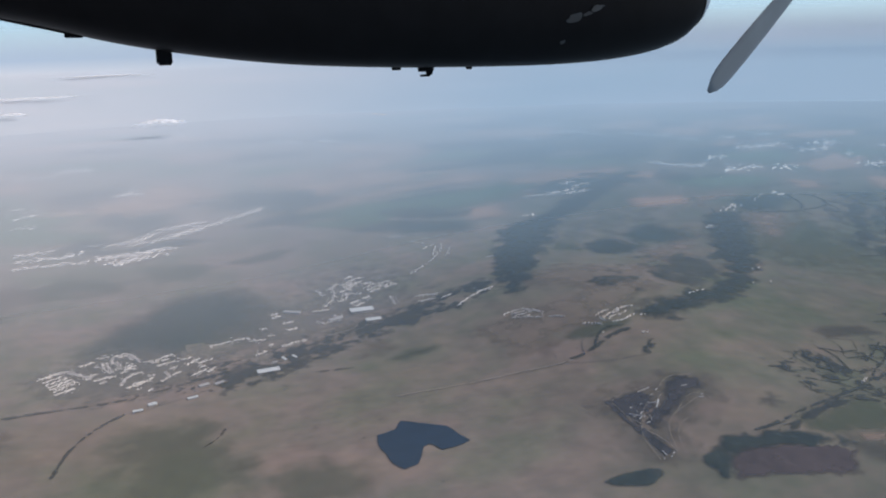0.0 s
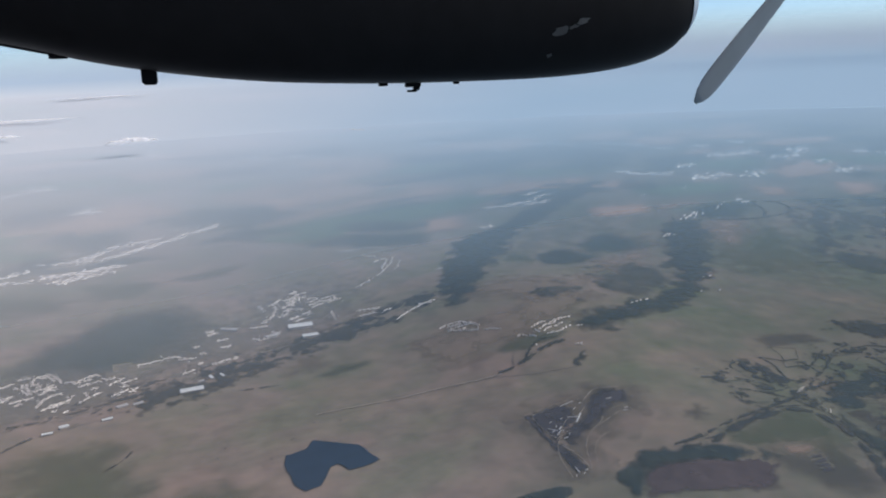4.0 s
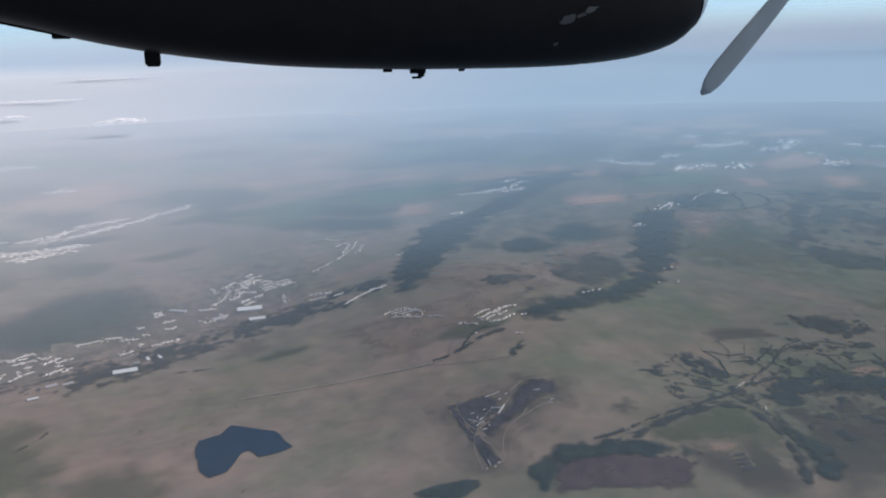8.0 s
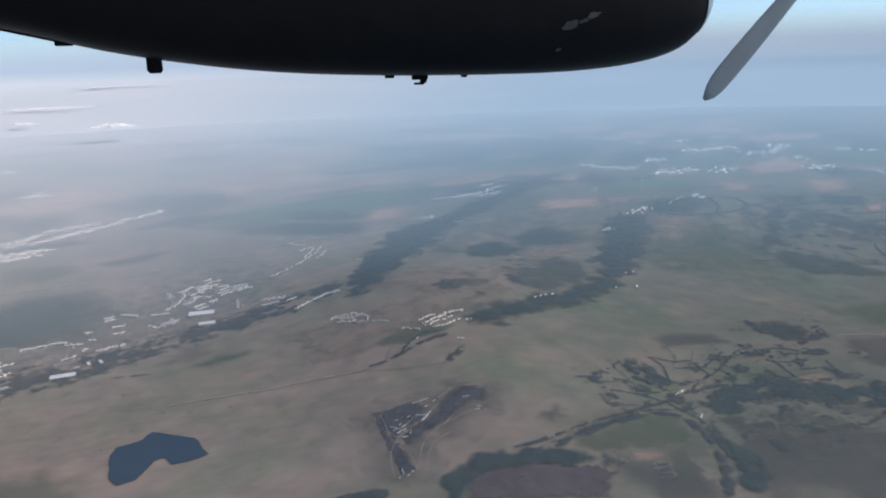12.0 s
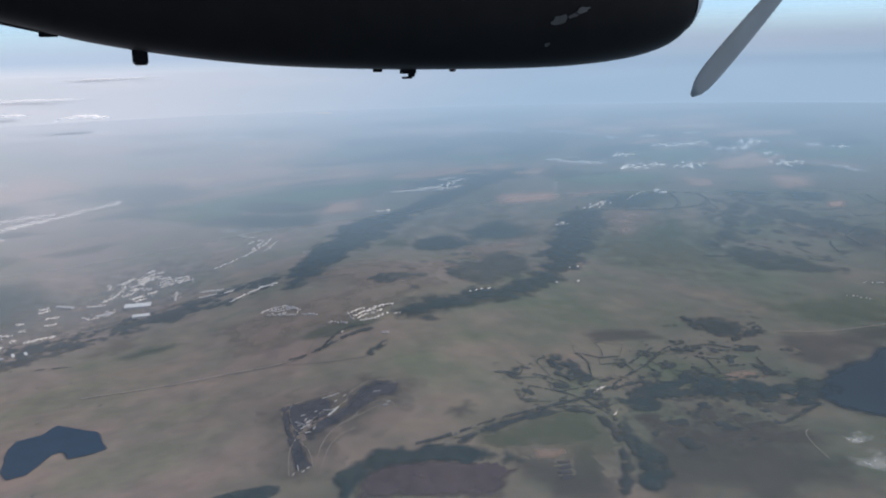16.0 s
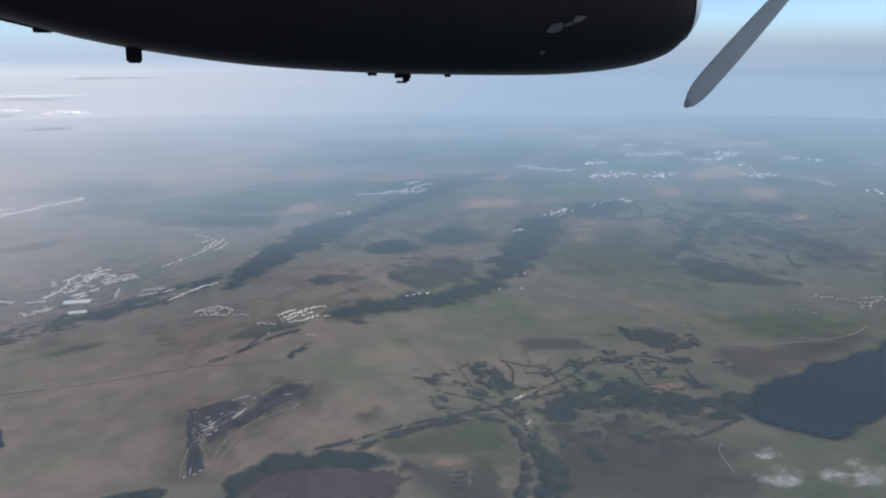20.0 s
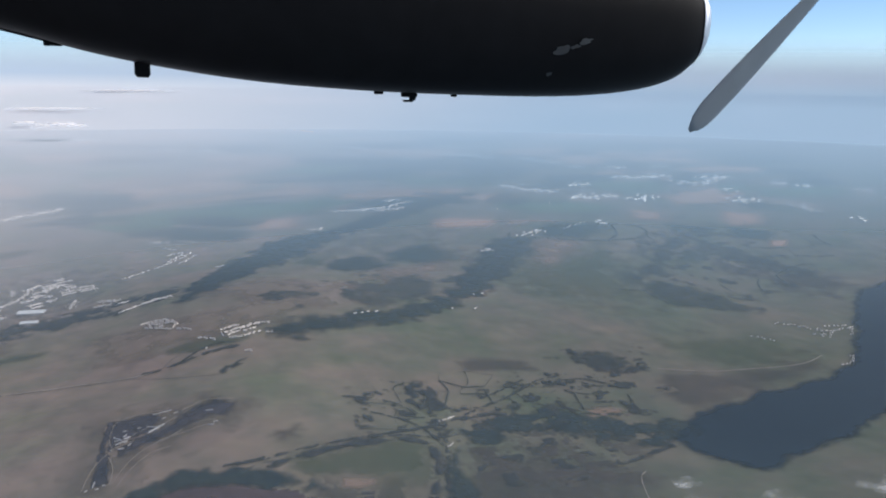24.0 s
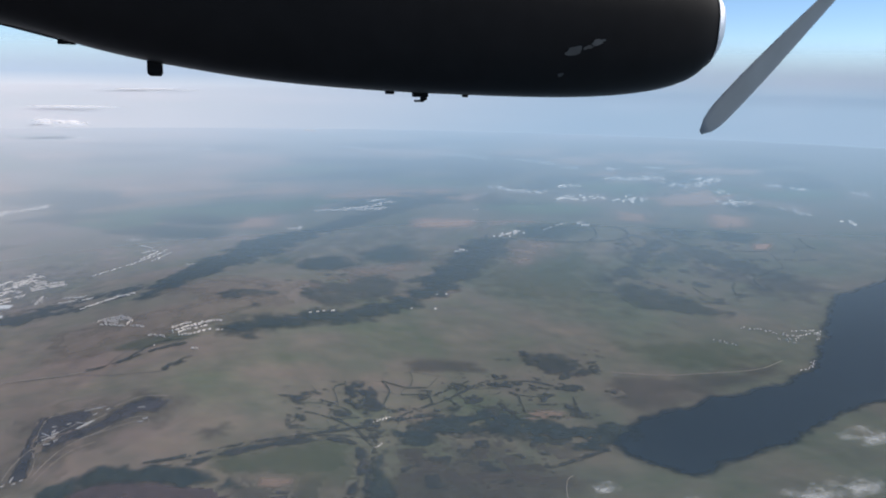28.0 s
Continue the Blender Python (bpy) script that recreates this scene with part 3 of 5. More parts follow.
LOWER_TOWN = [
    [(-31.7, 273.4), (-28.7, 276.4), (-26.2, 278.3), (-22.0, 278.2), (-18.5, 272.8), (-16.0, 270.6)],
    [(-29.1, 274.7), (-26.1, 277.4), (-22.0, 276.8), (-19.4, 273.1), (-16.8, 270.0)],
    [(-29.9, 270.9), (-24.5, 274.9)],
    [(-29.1, 268.8), (-23.1, 273.0)],
    [(-28.3, 266.9), (-21.8, 271.2)],
    [(-27.6, 264.8), (-20.9, 270.0)],
    [(-26.8, 262.8), (-19.8, 268.7)],
    [(-26.2, 260.8), (-20.8, 263.7)],
    [(-23.2, 262.4), (-20.9, 264.1)],
    [(-19.5, 280.6), (-15.2, 283.5)],
    [(-14.3, 286.2), (-10.4, 286.8)],
    [(-12.5, 281.6), (-12.2, 276.7), (-10.1, 272.7)],
    [(-11.2, 282.1), (-10.9, 277.6), (-9.2, 272.3)],
    [(-15.0, 279.1), (-13.6, 278.6)],
    [(-17.6, 269.3), (-14.4, 273.2)],
    [(-15.1, 267.5), (-11.8, 268.7), (-8.4, 269.7)],
    [(-13.5, 265.6), (-11.0, 265.6)],
    [(-9.2, 279.0), (-9.4, 284.5), (-8.4, 286.6), (-4.4, 287.8), (-2.7, 284.7), (-0.8, 278.6)],
    [(-8.1, 281.5), (-6.6, 277.1)],
    [(-7.2, 284.7), (-5.0, 286.5), (-2.8, 280.8)],
    [(-8.9, 274.6), (-4.8, 276.5), (-2.9, 278.3)],
    [(0.1, 278.8), (3.7, 278.0)],
    [(-5.4, 274.3), (-2.1, 276.6)],
    [(-6.7, 271.0), (-4.3, 274.9), (-2.3, 273.2)],
    [(-7.0, 261.0), (-6.0, 266.5), (-3.3, 268.9), (-0.3, 270.2)],
    [(-3.6, 261.1), (0.3, 262.9)],
    [(-5.4, 258.2), (-1.9, 261.5)],
    [(-2.9, 259.5), (2.5, 263.6)],
    [(1.2, 265.9), (3.5, 266.5)],
    [(-2.9, 256.4), (-1.2, 256.7)],
    [(0.5, 254.1), (2.0, 255.4)],
    [(3.2, 276.2), (6.2, 280.2), (10.0, 282.4), (11.1, 280.0)],
    [(4.4, 273.3), (8.6, 275.3), (11.4, 275.8)],
    [(6.0, 277.7), (8.8, 278.3)],
    [(11.5, 278.3), (13.1, 275.3), (16.1, 277.7)],
    [(8.1, 269.6), (10.4, 271.2)],
    [(13.6, 271.0), (16.7, 273.9), (18.6, 275.2)],
    [(17.3, 271.2), (22.2, 273.4)],
    [(17.5, 267.6), (19.4, 268.8)],
    [(14.2, 261.4), (19.4, 265.3)],
    [(19.7, 262.6), (22.2, 265.2)],
    [(4.8, 259.9), (9.6, 265.6), (11.4, 265.9)],
    [(6.3, 267.9), (7.7, 263.5)],
]
STRIP_TOWN = [
    [(-10.5, 437.0), (-0.5, 438.9), (9.5, 446.2), (20.0, 458.5)],
    [(-0.2, 435.4), (16.9, 440.2), (34.9, 449.9), (50.5, 461.5), (62.9, 470.1), (75.8, 476.4)],
    [(20.0, 458.5), (42.8, 464.8)],
    [(22.1, 445.4), (40.6, 452.8)],
    [(-15.1, 418.3), (1.2, 415.7), (22.6, 422.9)],
    [(-7.2, 402.5), (6.4, 410.3), (17.8, 414.9)],
    [(-17.3, 438.8), (-14.1, 439.3)],
    [(-49.7, 408.6), (-42.8, 408.6), (-34.5, 411.4), (-27.4, 412.5)],
    [(-51.8, 431.2), (-43.1, 432.1), (-32.9, 434.9)],
    [(-50.7, 419.8), (-43.7, 421.0), (-37.4, 423.6)],
    [(-37.4, 422.4), (-29.3, 422.3), (-19.8, 431.1)],
    [(-25.9, 410.9), (-15.7, 412.1), (-6.7, 418.5), (4.0, 417.5), (20.3, 424.0)],
    [(-9.7, 402.9), (-1.5, 410.5), (8.5, 410.1)],
]
STRIP_OUTSKIRTS = [
    [(-59.7, 518.5), (-52.1, 520.3)],
    [(-56.3, 480.5), (-43.4, 481.8)],
    [(-56.1, 496.6), (-45.8, 506.0)],
    [(-3.8, 533.0), (9.2, 542.2)],
    [(-64.0, 606.4), (-46.0, 612.2), (-21.0, 632.6)],
]
FAR_TOWNS = [
    [(332.9, 457.5), (345.5, 444.4), (361.0, 433.1)],
    [(360.6, 416.9), (396.9, 420.8)],
    [(379.2, 453.0), (397.3, 460.5)],
    [(429.1, 485.5), (450.5, 480.2), (476.7, 486.6)],
    [(401.2, 410.2), (421.2, 420.2)],
    [(463.0, 461.4), (482.6, 453.9), (520.4, 478.8)],
    [(495.8, 472.2), (509.6, 476.7)],
    [(484.4, 433.5), (493.2, 434.9)],
    [(467.5, 401.7), (489.2, 403.4)],
    [(540.4, 453.8), (548.5, 447.6)],
    [(551.3, 439.4), (563.7, 438.4)],
    [(588.8, 425.7), (594.8, 414.8)],
    [(512.3, 346.0), (521.2, 346.3)],
    [(503.5, 388.9), (505.4, 368.4)],
    [(451.1, 523.5), (466.4, 526.9)],
    [(489.5, 531.5), (500.6, 522.1)],
    [(403.7, 586.5), (425.3, 554.8)],
    [(371.4, 623.2), (379.0, 591.2)],
    [(373.9, 689.7), (382.3, 672.0)],
    [(352.3, 626.7), (367.7, 613.3)],
    [(423.3, 538.0), (431.2, 528.6)],
    [(345.8, 357.9), (351.0, 354.9)],
    [(127.6, 707.3), (146.8, 689.3)],
    [(349.5, 2116.8), (372.4, 2069.6)],
    [(277.7, 922.7), (294.5, 894.8)],
    [(284.6, 699.2), (300.8, 680.4)],
    [(308.5, 604.2), (322.0, 597.0)],
    [(0.4, 533.0), (14.0, 534.3)],
    [(-37.4, 626.7), (-16.3, 629.1)],
    [(160.5, 685.6), (175.3, 688.0)],
    [(-12.0, 520.3), (-10.8, 520.0)],
]
SHEDS = [
    ((77.9, 297.3), (87.0, 296.2), 4.5, 'white'),
    ((80.5, 284.3), (86.3, 283.9), 3, 'white'),
    ((34.4, 254.9), (41.7, 254.9), 3.2, 'white'),
    ((68.3, 292.5), (73.6, 294.0), 2.2, 'pale'),
    ((-4.4, 239.8), (-1.5, 239.8), 1.2, 'white'),
    ((0.0, 242.8), (2.5, 243.4), 1.8, 'white'),
    ((11.4, 243.1), (14.4, 243.6), 1.3, 'white'),
    ((44.7, 265.2), (45.3, 262.0), 0.9, 'white'),
    ((48.2, 265.2), (49.1, 262.3), 0.9, 'white'),
    ((40.6, 261.6), (42.4, 262.3), 0.8, 'pale'),
    ((54.4, 310.3), (60.1, 305.9), 2, 'pale'),
    ((15.6, 251.6), (18.8, 252.6), 1.4, 'pale'),
    ((20.4, 251.4), (23.3, 252.5), 1.2, 'pale'),
    ((123.8, 163.7), (127.3, 167.5), 0.35, 'white'),
    ((126.1, 173.4), (129.0, 174.3), 0.25, 'pale'),
    ((116.4, 165.3), (118.2, 163.2), 0.3, 'pale'),
    ((118.6, 163.4), (119.9, 164.5), 0.35, 'pale'),
    ((136.6, 170.1), (138.3, 169.9), 0.3, 'pale'),
    ((123.4, 167.4), (125.8, 166.2), 0.25, 'pale'),
    ((136.8, 162.6), (138.1, 162.5), 0.3, 'pale'),
    ((118.2, 167.6), (119.1, 167.9), 0.18, 'pale'),
    ((118.5, 164.7), (119.2, 165.8), 0.18, 'pale'),
    ((116.5, 163.5), (117.5, 163.6), 0.18, 'pale'),
    ((121.4, 167.6), (122.2, 168.0), 0.18, 'pale'),
    ((118.7, 161.6), (119.5, 163.0), 0.18, 'pale'),
    ((119.5, 159.9), (120.2, 160.9), 0.18, 'pale'),
    ((124.6, 173.4), (126.4, 173.9), 0.18, 'pale'),
    ((126.8, 170.2), (127.6, 170.6), 0.18, 'pale'),
    ((129.4, 171.8), (130.3, 172.3), 0.18, 'pale'),
    ((137.9, 163.5), (139.1, 163.9), 0.18, 'pale'),
    ((111.8, 144.0), (112.3, 144.6), 0.18, 'pale'),
    ((113.8, 144.1), (114.4, 144.5), 0.18, 'pale'),
    ((117.5, 159.2), (118.8, 159.3), 0.35, 'pale'),
    ((116.9, 161.4), (119.1, 163.1), 0.25, 'pale'),
    ((113.5, 147.3), (113.2, 145.0), 0.25, 'pale'),
    ((115.0, 145.1), (115.6, 145.3), 0.3, 'pale'),
]
SCRUB = [
    ([(168.5, 176.3), (193.1, 180.7), (198.3, 164.2), (248.4, 169.1), (264.7, 166.5), (252.7, 147.9), (233.7, 138.5), (193.0, 142.9), (189.1, 149.0), (170.7, 149.2)], 0.5, 'broadleaf', 'scattered bare trees and scrub round small fields'),
    ([(208.9, 183.3), (238.7, 185.5), (264.7, 179.4), (261.3, 163.5), (225.5, 154.2), (201.4, 155.6)], 0.5, 'broadleaf', 'patchy scrub on damp pasture'),
    ([(241.5, 200.1), (281.4, 194.9), (235.9, 151.3), (211.7, 154.3)], 0.5, 'broadleaf', 'patchy scrub beside the brook'),
    ([(364.2, 355.9), (425.7, 333.2), (396.7, 247.8), (347.1, 226.7), (311.9, 241.6)], 1.2, 'sparse', 'hedgerow trees and small woods on green hills'),
    ([(160.8, 268.1), (214.6, 294.2), (288.2, 325.0), (280.1, 287.4), (207.4, 238.0), (167.3, 221.4)], 1.4, 'sparse', 'broken woodland round the second valley'),
    ([(-20.4, 246.5), (23.2, 246.0), (85.9, 265.7), (112.1, 275.0), (113.6, 290.4), (70.0, 284.8), (22.9, 271.6), (-9.5, 255.2)], 0.55, 'broadleaf', 'trees and gardens among the valley streets'),
    ([(255.1, 558.5), (482.7, 557.3), (544.6, 434.4), (440.7, 354.7), (319.9, 392.7), (266.4, 436.9)], 3, 'sparse', 'hedges and small woods in the hazy distance'),
    ([(191.7, 143.1), (232.2, 141.9), (224.6, 119.6), (187.8, 122.6)], 0.4, 'broadleaf', 'dark heather and scrub'),
]
TURBINES = [(295.4, 375.1), (331.4, 384.5)]
HEDGED = [
    ([(170.9, 172.7), (181.1, 182.6), (204.6, 188.9), (230.1, 183.6), (249.8, 172.0), (259.3, 159.8), (247.9, 154.3), (227.6, 159.6), (205.7, 158.6), (195.1, 151.3), (176.0, 150.1), (169.1, 157.2)], 6.5, 0.15, 'dark crooked hedges round small damp fields'),
    ([(293.3, 251.4), (340.4, 311.5), (393.1, 351.4), (456.9, 370.6), (479.0, 340.5), (443.5, 290.9), (387.9, 258.9), (345.0, 242.2), (310.0, 237.6)], 17, 0.3, 'thin dark hedges on far green hills'),
    ([(280.3, 335.5), (336.7, 375.0), (399.0, 388.6), (418.9, 361.8), (378.6, 330.3), (319.2, 311.7)], 24, 0.5, 'thin dark hedges on far upland fields'),
]
LOW_CLOUDS = [(303.4, 118.0), (281.3, 98.5), (225.1, 102.9), (241.3, 98.5), (230.6, 112.6), (270.2, 98.2)]
FAR_CLOUDS = [(-252.5, 3479.3), (9.8, 4158.9), (-292.1, 3068.2), (43.3, 816.0)]
FAR_CLOUD_SIZES = [(420, 130, 5), (560, 200, 5), (110, 90, 9), (55, 50, 5)]


# ---- materials ----
def material(name):
    m = bpy.data.materials.new(name)
    m.use_nodes = True
    t = m.node_tree
    return m, t, t.nodes["Principled BSDF"]


def ramp(t, stops):
    n = t.nodes.new("ShaderNodeValToRGB")
    while len(n.color_ramp.elements) < len(stops):
        n.color_ramp.elements.new(0.5)
    for e, (p, c) in zip(n.color_ramp.elements, stops):
        e.position, e.color = p, (*c, 1)
    return n


def noise_at(t, scale, detail=4.0, stretch=(1, 1, 1), rough=0.6):
    co, mp, nz = t.nodes.new("ShaderNodeTexCoord"), t.nodes.new("ShaderNodeMapping"), t.nodes.new("ShaderNodeTexNoise")
    mp.inputs["Scale"].default_value = stretch
    nz.inputs["Scale"].default_value, nz.inputs["Detail"].default_value, nz.inputs["Roughness"].default_value = scale, detail, rough
    t.links.new(co.outputs["Object"], mp.inputs[0])
    t.links.new(mp.outputs[0], nz.inputs["Vector"])
    return nz


def blend(t, mode, fac, a, b):
    n = t.nodes.new("ShaderNodeMix")
    n.data_type, n.blend_type = "RGBA", mode
    n.inputs["Factor"].default_value = fac
    for socket, v in ((n.inputs[6], a), (n.inputs[7], b)):
        if isinstance(v, tuple):
            socket.default_value = (*v, 1)
        else:
            t.links.new(v, socket)
    return n


def land(name, colours, scale, fine, stretch=(1, 1, 1), rough=0.95, bump=0.2, relief=0.5, thinning=False, east=(), most=0.9, torn=1.6):
    """Ground cover: two scales of tint, fine relief; where it thins out towards its edge the moor shows through."""
    m, t, b = material(name)
    big, small = noise_at(t, scale, 5, stretch), noise_at(t, fine, 6)
    k = len(colours) - 1
    r = ramp(t, [(0.3 + 0.4 * i / k, c) for i, c in enumerate(colours)])
    t.links.new(big.outputs["Fac"], r.inputs[0])
    g = ramp(t, [(0.3, (0.84, 0.84, 0.84)), (0.7, (1.12, 1.12, 1.12))])
    t.links.new(small.outputs["Fac"], g.inputs[0])
    tint = r.outputs[0]
    if east:
        r2 = ramp(t, [(0.3 + 0.4 * i / (len(east) - 1), c) for i, c in enumerate(east)])
        t.links.new(big.outputs["Fac"], r2.inputs[0])
        co, along = t.nodes.new("ShaderNodeTexCoord"), t.nodes.new("ShaderNodeMapRange")
        along.interpolation_type = "SMOOTHSTEP"
        along.inputs[1].default_value, along.inputs[2].default_value = 115.0, 290.0
        coast = t.nodes.new("ShaderNodeVectorMath")
        coast.operation = "DOT_PRODUCT"
        coast.inputs[1].default_value = (1.0, -0.45, 0.0)
        shore = t.nodes.new("ShaderNodeMath")
        shore.inputs[1].default_value = 115.0
        t.links.new(co.outputs["Object"], coast.inputs[0])
        t.links.new(coast.outputs["Value"], shore.inputs[0])
        t.links.new(shore.outputs[0], along.inputs[0])
        both = blend(t, "MIX", 0.5, tint, r2.outputs[0])
        t.links.new(along.outputs[0], both.inputs["Factor"])
        tint = both.outputs[2]
        for size, wet, dry in ((0.03, (0.78, 0.92, 0.80), (1.2, 1.08, 1.1)), (0.09, (0.86, 0.9, 0.9), (1.1, 1.08, 1.04))):
            mottle, shade = noise_at(t, size, 6, (0.7, 1.0, 1.0), 0.65), ramp(t, [(0.36, wet), (0.5, (1, 1, 1)), (0.64, dry)])
            t.links.new(mottle.outputs["Fac"], shade.inputs[0])
            tint = blend(t, "MULTIPLY", 0.9, tint, shade.outputs[0]).outputs[2]
    mix = blend(t, "MULTIPLY", 0.8, tint, g.outputs[0])
    t.links.new(mix.outputs[2], b.inputs["Base Color"])
    if thinning:
        cover, edge, add, cut, clear, out = (t.nodes.new("ShaderNode" + n) for n in ("Attribute", "TexNoise", "Math", "MapRange", "BsdfTransparent", "MixShader"))
        cover.attribute_name = "cover"
        uv = t.nodes.new("ShaderNodeTexCoord")
        t.links.new(uv.outputs["Object"], edge.inputs["Vector"])
        edge.inputs["Scale"].default_value, edge.inputs["Detail"].default_value = thinning, 6
        add.operation, add.inputs[1].default_value = "MULTIPLY_ADD", torn
        t.links.new(edge.outputs["Fac"], add.inputs[0])
        t.links.new(cover.outputs["Fac"], add.inputs[2])
        cut.interpolation_type = "SMOOTHSTEP"
        cut.inputs[1].default_value, cut.inputs[2].default_value, cut.inputs[4].default_value = torn * 0.5 + 0.1, torn * 0.5 + 0.9, most
        t.links.new(add.outputs[0], cut.inputs[0])
        t.links.new(cut.outputs[0], out.inputs[0])
        t.links.new(clear.outputs[0], out.inputs[1])
        t.links.new(b.outputs[0], out.inputs[2])
        t.links.new(out.outputs[0], t.nodes["Material Output"].inputs[0])
    bp = t.nodes.new("ShaderNodeBump")
    bp.inputs["Strength"].default_value, bp.inputs["Distance"].default_value = bump, 0.3
    t.links.new(small.outputs["Fac"], bp.inputs["Height"])
    hill = noise_at(t, scale * 2.2, 3, stretch)
    roll = t.nodes.new("ShaderNodeBump")
    roll.inputs["Strength"].default_value, roll.inputs["Distance"].default_value = relief, 4.0
    t.links.new(hill.outputs["Fac"], roll.inputs["Height"])
    t.links.new(roll.outputs[0], bp.inputs["Normal"])
    t.links.new(bp.outputs[0], b.inputs["Normal"])
    b.inputs["Roughness"].default_value, b.inputs["Specular IOR Level"].default_value = rough, 0.1
    return m


def plain(name, colour, rough=0.6, metal=0.0, spread=0.15, scale=3.0, islands=0.0):
    m, t, b = material(name)
    nz = noise_at(t, scale, 4)
    r = ramp(t, [(0.3, tuple(c * (1 - spread) for c in colour)), (0.7, tuple(min(1, c * (1 + spread)) for c in colour))])
    t.links.new(nz.outputs["Fac"], r.inputs[0])
    info = t.nodes.new("ShaderNodeObjectInfo")
    v = ramp(t, [(0, (1 - spread,) * 3), (1, (1 + spread * 0.5,) * 3)])
    t.links.new(info.outputs["Random"], v.inputs[0])
    mix = blend(t, "MULTIPLY", 1.0, r.outputs[0], v.outputs[0])
    if islands:
        each, tone = t.nodes.new("ShaderNodeNewGeometry"), ramp(t, [(0, (1 - islands, 1 - islands, (1 - islands) * 1.04)), (0.5, (1 - islands * 0.3, 1 - islands * 0.42, 1 - islands * 0.5)), (1, (1.08, 1.08, 1.08))])
        t.links.new(each.outputs["Random Per Island"], tone.inputs[0])
        mix = blend(t, "MULTIPLY", 1.0, mix.outputs[2], tone.outputs[0])
    t.links.new(mix.outputs[2], b.inputs["Base Color"])
    b.inputs["Roughness"].default_value, b.inputs["Metallic"].default_value = rough, metal
    return m


MOOR = land("moor_grass", [(0.122, 0.104, 0.082), (0.158, 0.125, 0.105), (0.127, 0.110, 0.083), (0.172, 0.131, 0.110)], 0.011, 0.15, (1, 0.8, 1), relief=0.9,
            east=[(0.060, 0.068, 0.051), (0.094, 0.085, 0.067), (0.069, 0.075, 0.055), (0.108, 0.090, 0.072)])
COVER = {
    "plough": land("ploughed_earth", [(0.05, 0.039, 0.042), (0.066, 0.048, 0.05)], 0.04, 0.5, thinning=0.25),
    "spoil": land("quarry_spoil", [(0.03, 0.03, 0.036), (0.05, 0.046, 0.052), (0.04, 0.038, 0.046)], 0.09, 0.7, thinning=0.5),
    "pasture": land("pasture", [(0.058, 0.072, 0.046), (0.070, 0.084, 0.052), (0.094, 0.092, 0.058)], 0.02, 0.3, thinning=0.12, most=0.38),
    "clay": land("bracken_and_clay", [(0.155, 0.112, 0.088), (0.20, 0.145, 0.115)], 0.03, 0.4, thinning=0.1, most=0.75),
    "stubble": land("stubble", [(0.125, 0.102, 0.078), (0.16, 0.122, 0.098), (0.13, 0.11, 0.082)], 0.02, 0.3, thinning=0.1),
    "earth": land("disturbed_earth", [(0.085, 0.075, 0.062), (0.12, 0.10, 0.08), (0.07, 0.062, 0.056)], 0.12, 0.8, thinning=0.15, most=0.7),
    "built": land("built_up_land", [(0.24, 0.18, 0.15), (0.36, 0.27, 0.22), (0.26, 0.20, 0.17)], 0.06, 0.5, thinning=0.25, most=0.34, torn=2.6),
    "garden": land("streets_and_gardens", [(0.115, 0.105, 0.092), (0.17, 0.15, 0.135)], 0.15, 0.9, thinning=0.2, most=0.55),
    "heath": land("dark_heath", [(0.048, 0.048, 0.044), (0.072, 0.062, 0.056)], 0.05, 0.4, thinning=0.08, most=0.55),
    "damp": land("damp_rushy_grass", [(0.056, 0.070, 0.048), (0.074, 0.08, 0.054)], 0.04, 0.4, thinning=0.08, most=0.6),
    "dry": land("dry_hill_grass", [(0.12, 0.095, 0.075), (0.15, 0.112, 0.09)], 0.04, 0.4, thinning=0.08, most=0.6),
    # distant woods, and the cloud shadow painted above the town
    "far_wood": land("distant_wood_and_cloud_shadow", [(0.016, 0.036, 0.038), (0.034, 0.048, 0.044)], 0.02, 0.3, thinning=0.025, most=0.75),
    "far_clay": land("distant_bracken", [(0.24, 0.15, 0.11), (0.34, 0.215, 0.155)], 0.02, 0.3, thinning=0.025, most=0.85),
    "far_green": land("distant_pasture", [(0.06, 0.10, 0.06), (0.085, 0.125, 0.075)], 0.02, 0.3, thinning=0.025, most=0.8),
    "pond": land("pond_water", [(0.011, 0.023, 0.042), (0.015, 0.028, 0.050)], 0.02, 0.2, rough=0.5, bump=0.02, relief=0.0, thinning=0.5, most=1.0, torn=0.5),
    "water": land("estuary_water", [(0.007, 0.013, 0.018), (0.010, 0.017, 0.023)], 0.01, 0.2, rough=0.5, bump=0.02, relief=0.0, thinning=0.4, most=1.0, torn=0.9),
}
ROAD_TOP = {
    "tarmac": land("tarmac", [(0.085, 0.08, 0.078), (0.11, 0.10, 0.094)], 0.1, 1.0),
    "track": land("pale_track", [(0.21, 0.18, 0.15), (0.29, 0.25, 0.21)], 0.1, 1.0),
}
CANOPY = {
    "conifer": land("conifer_canopy", [(0.018, 0.028, 0.031), (0.030, 0.038, 0.036), (0.022, 0.032, 0.035), (0.042, 0.044, 0.040)], 0.09, 0.7, thinning=0.14, most=0.88, torn=2.4),
    "broadleaf": land("bare_broadleaf_canopy", [(0.022, 0.028, 0.030), (0.042, 0.044, 0.040), (0.028, 0.033, 0.036), (0.052, 0.046, 0.044)], 0.14, 0.7, thinning=0.22, most=0.82, torn=2.4),
    "sparse": land("sparse_bare_wood", [(0.02, 0.032, 0.035), (0.04, 0.046, 0.042), (0.026, 0.036, 0.038)], 0.08, 0.7, thinning=0.12, most=0.55, torn=2.6),
}
RENDERED = plain("rendered_wall", (0.84, 0.79, 0.72), 0.8, islands=0.22)
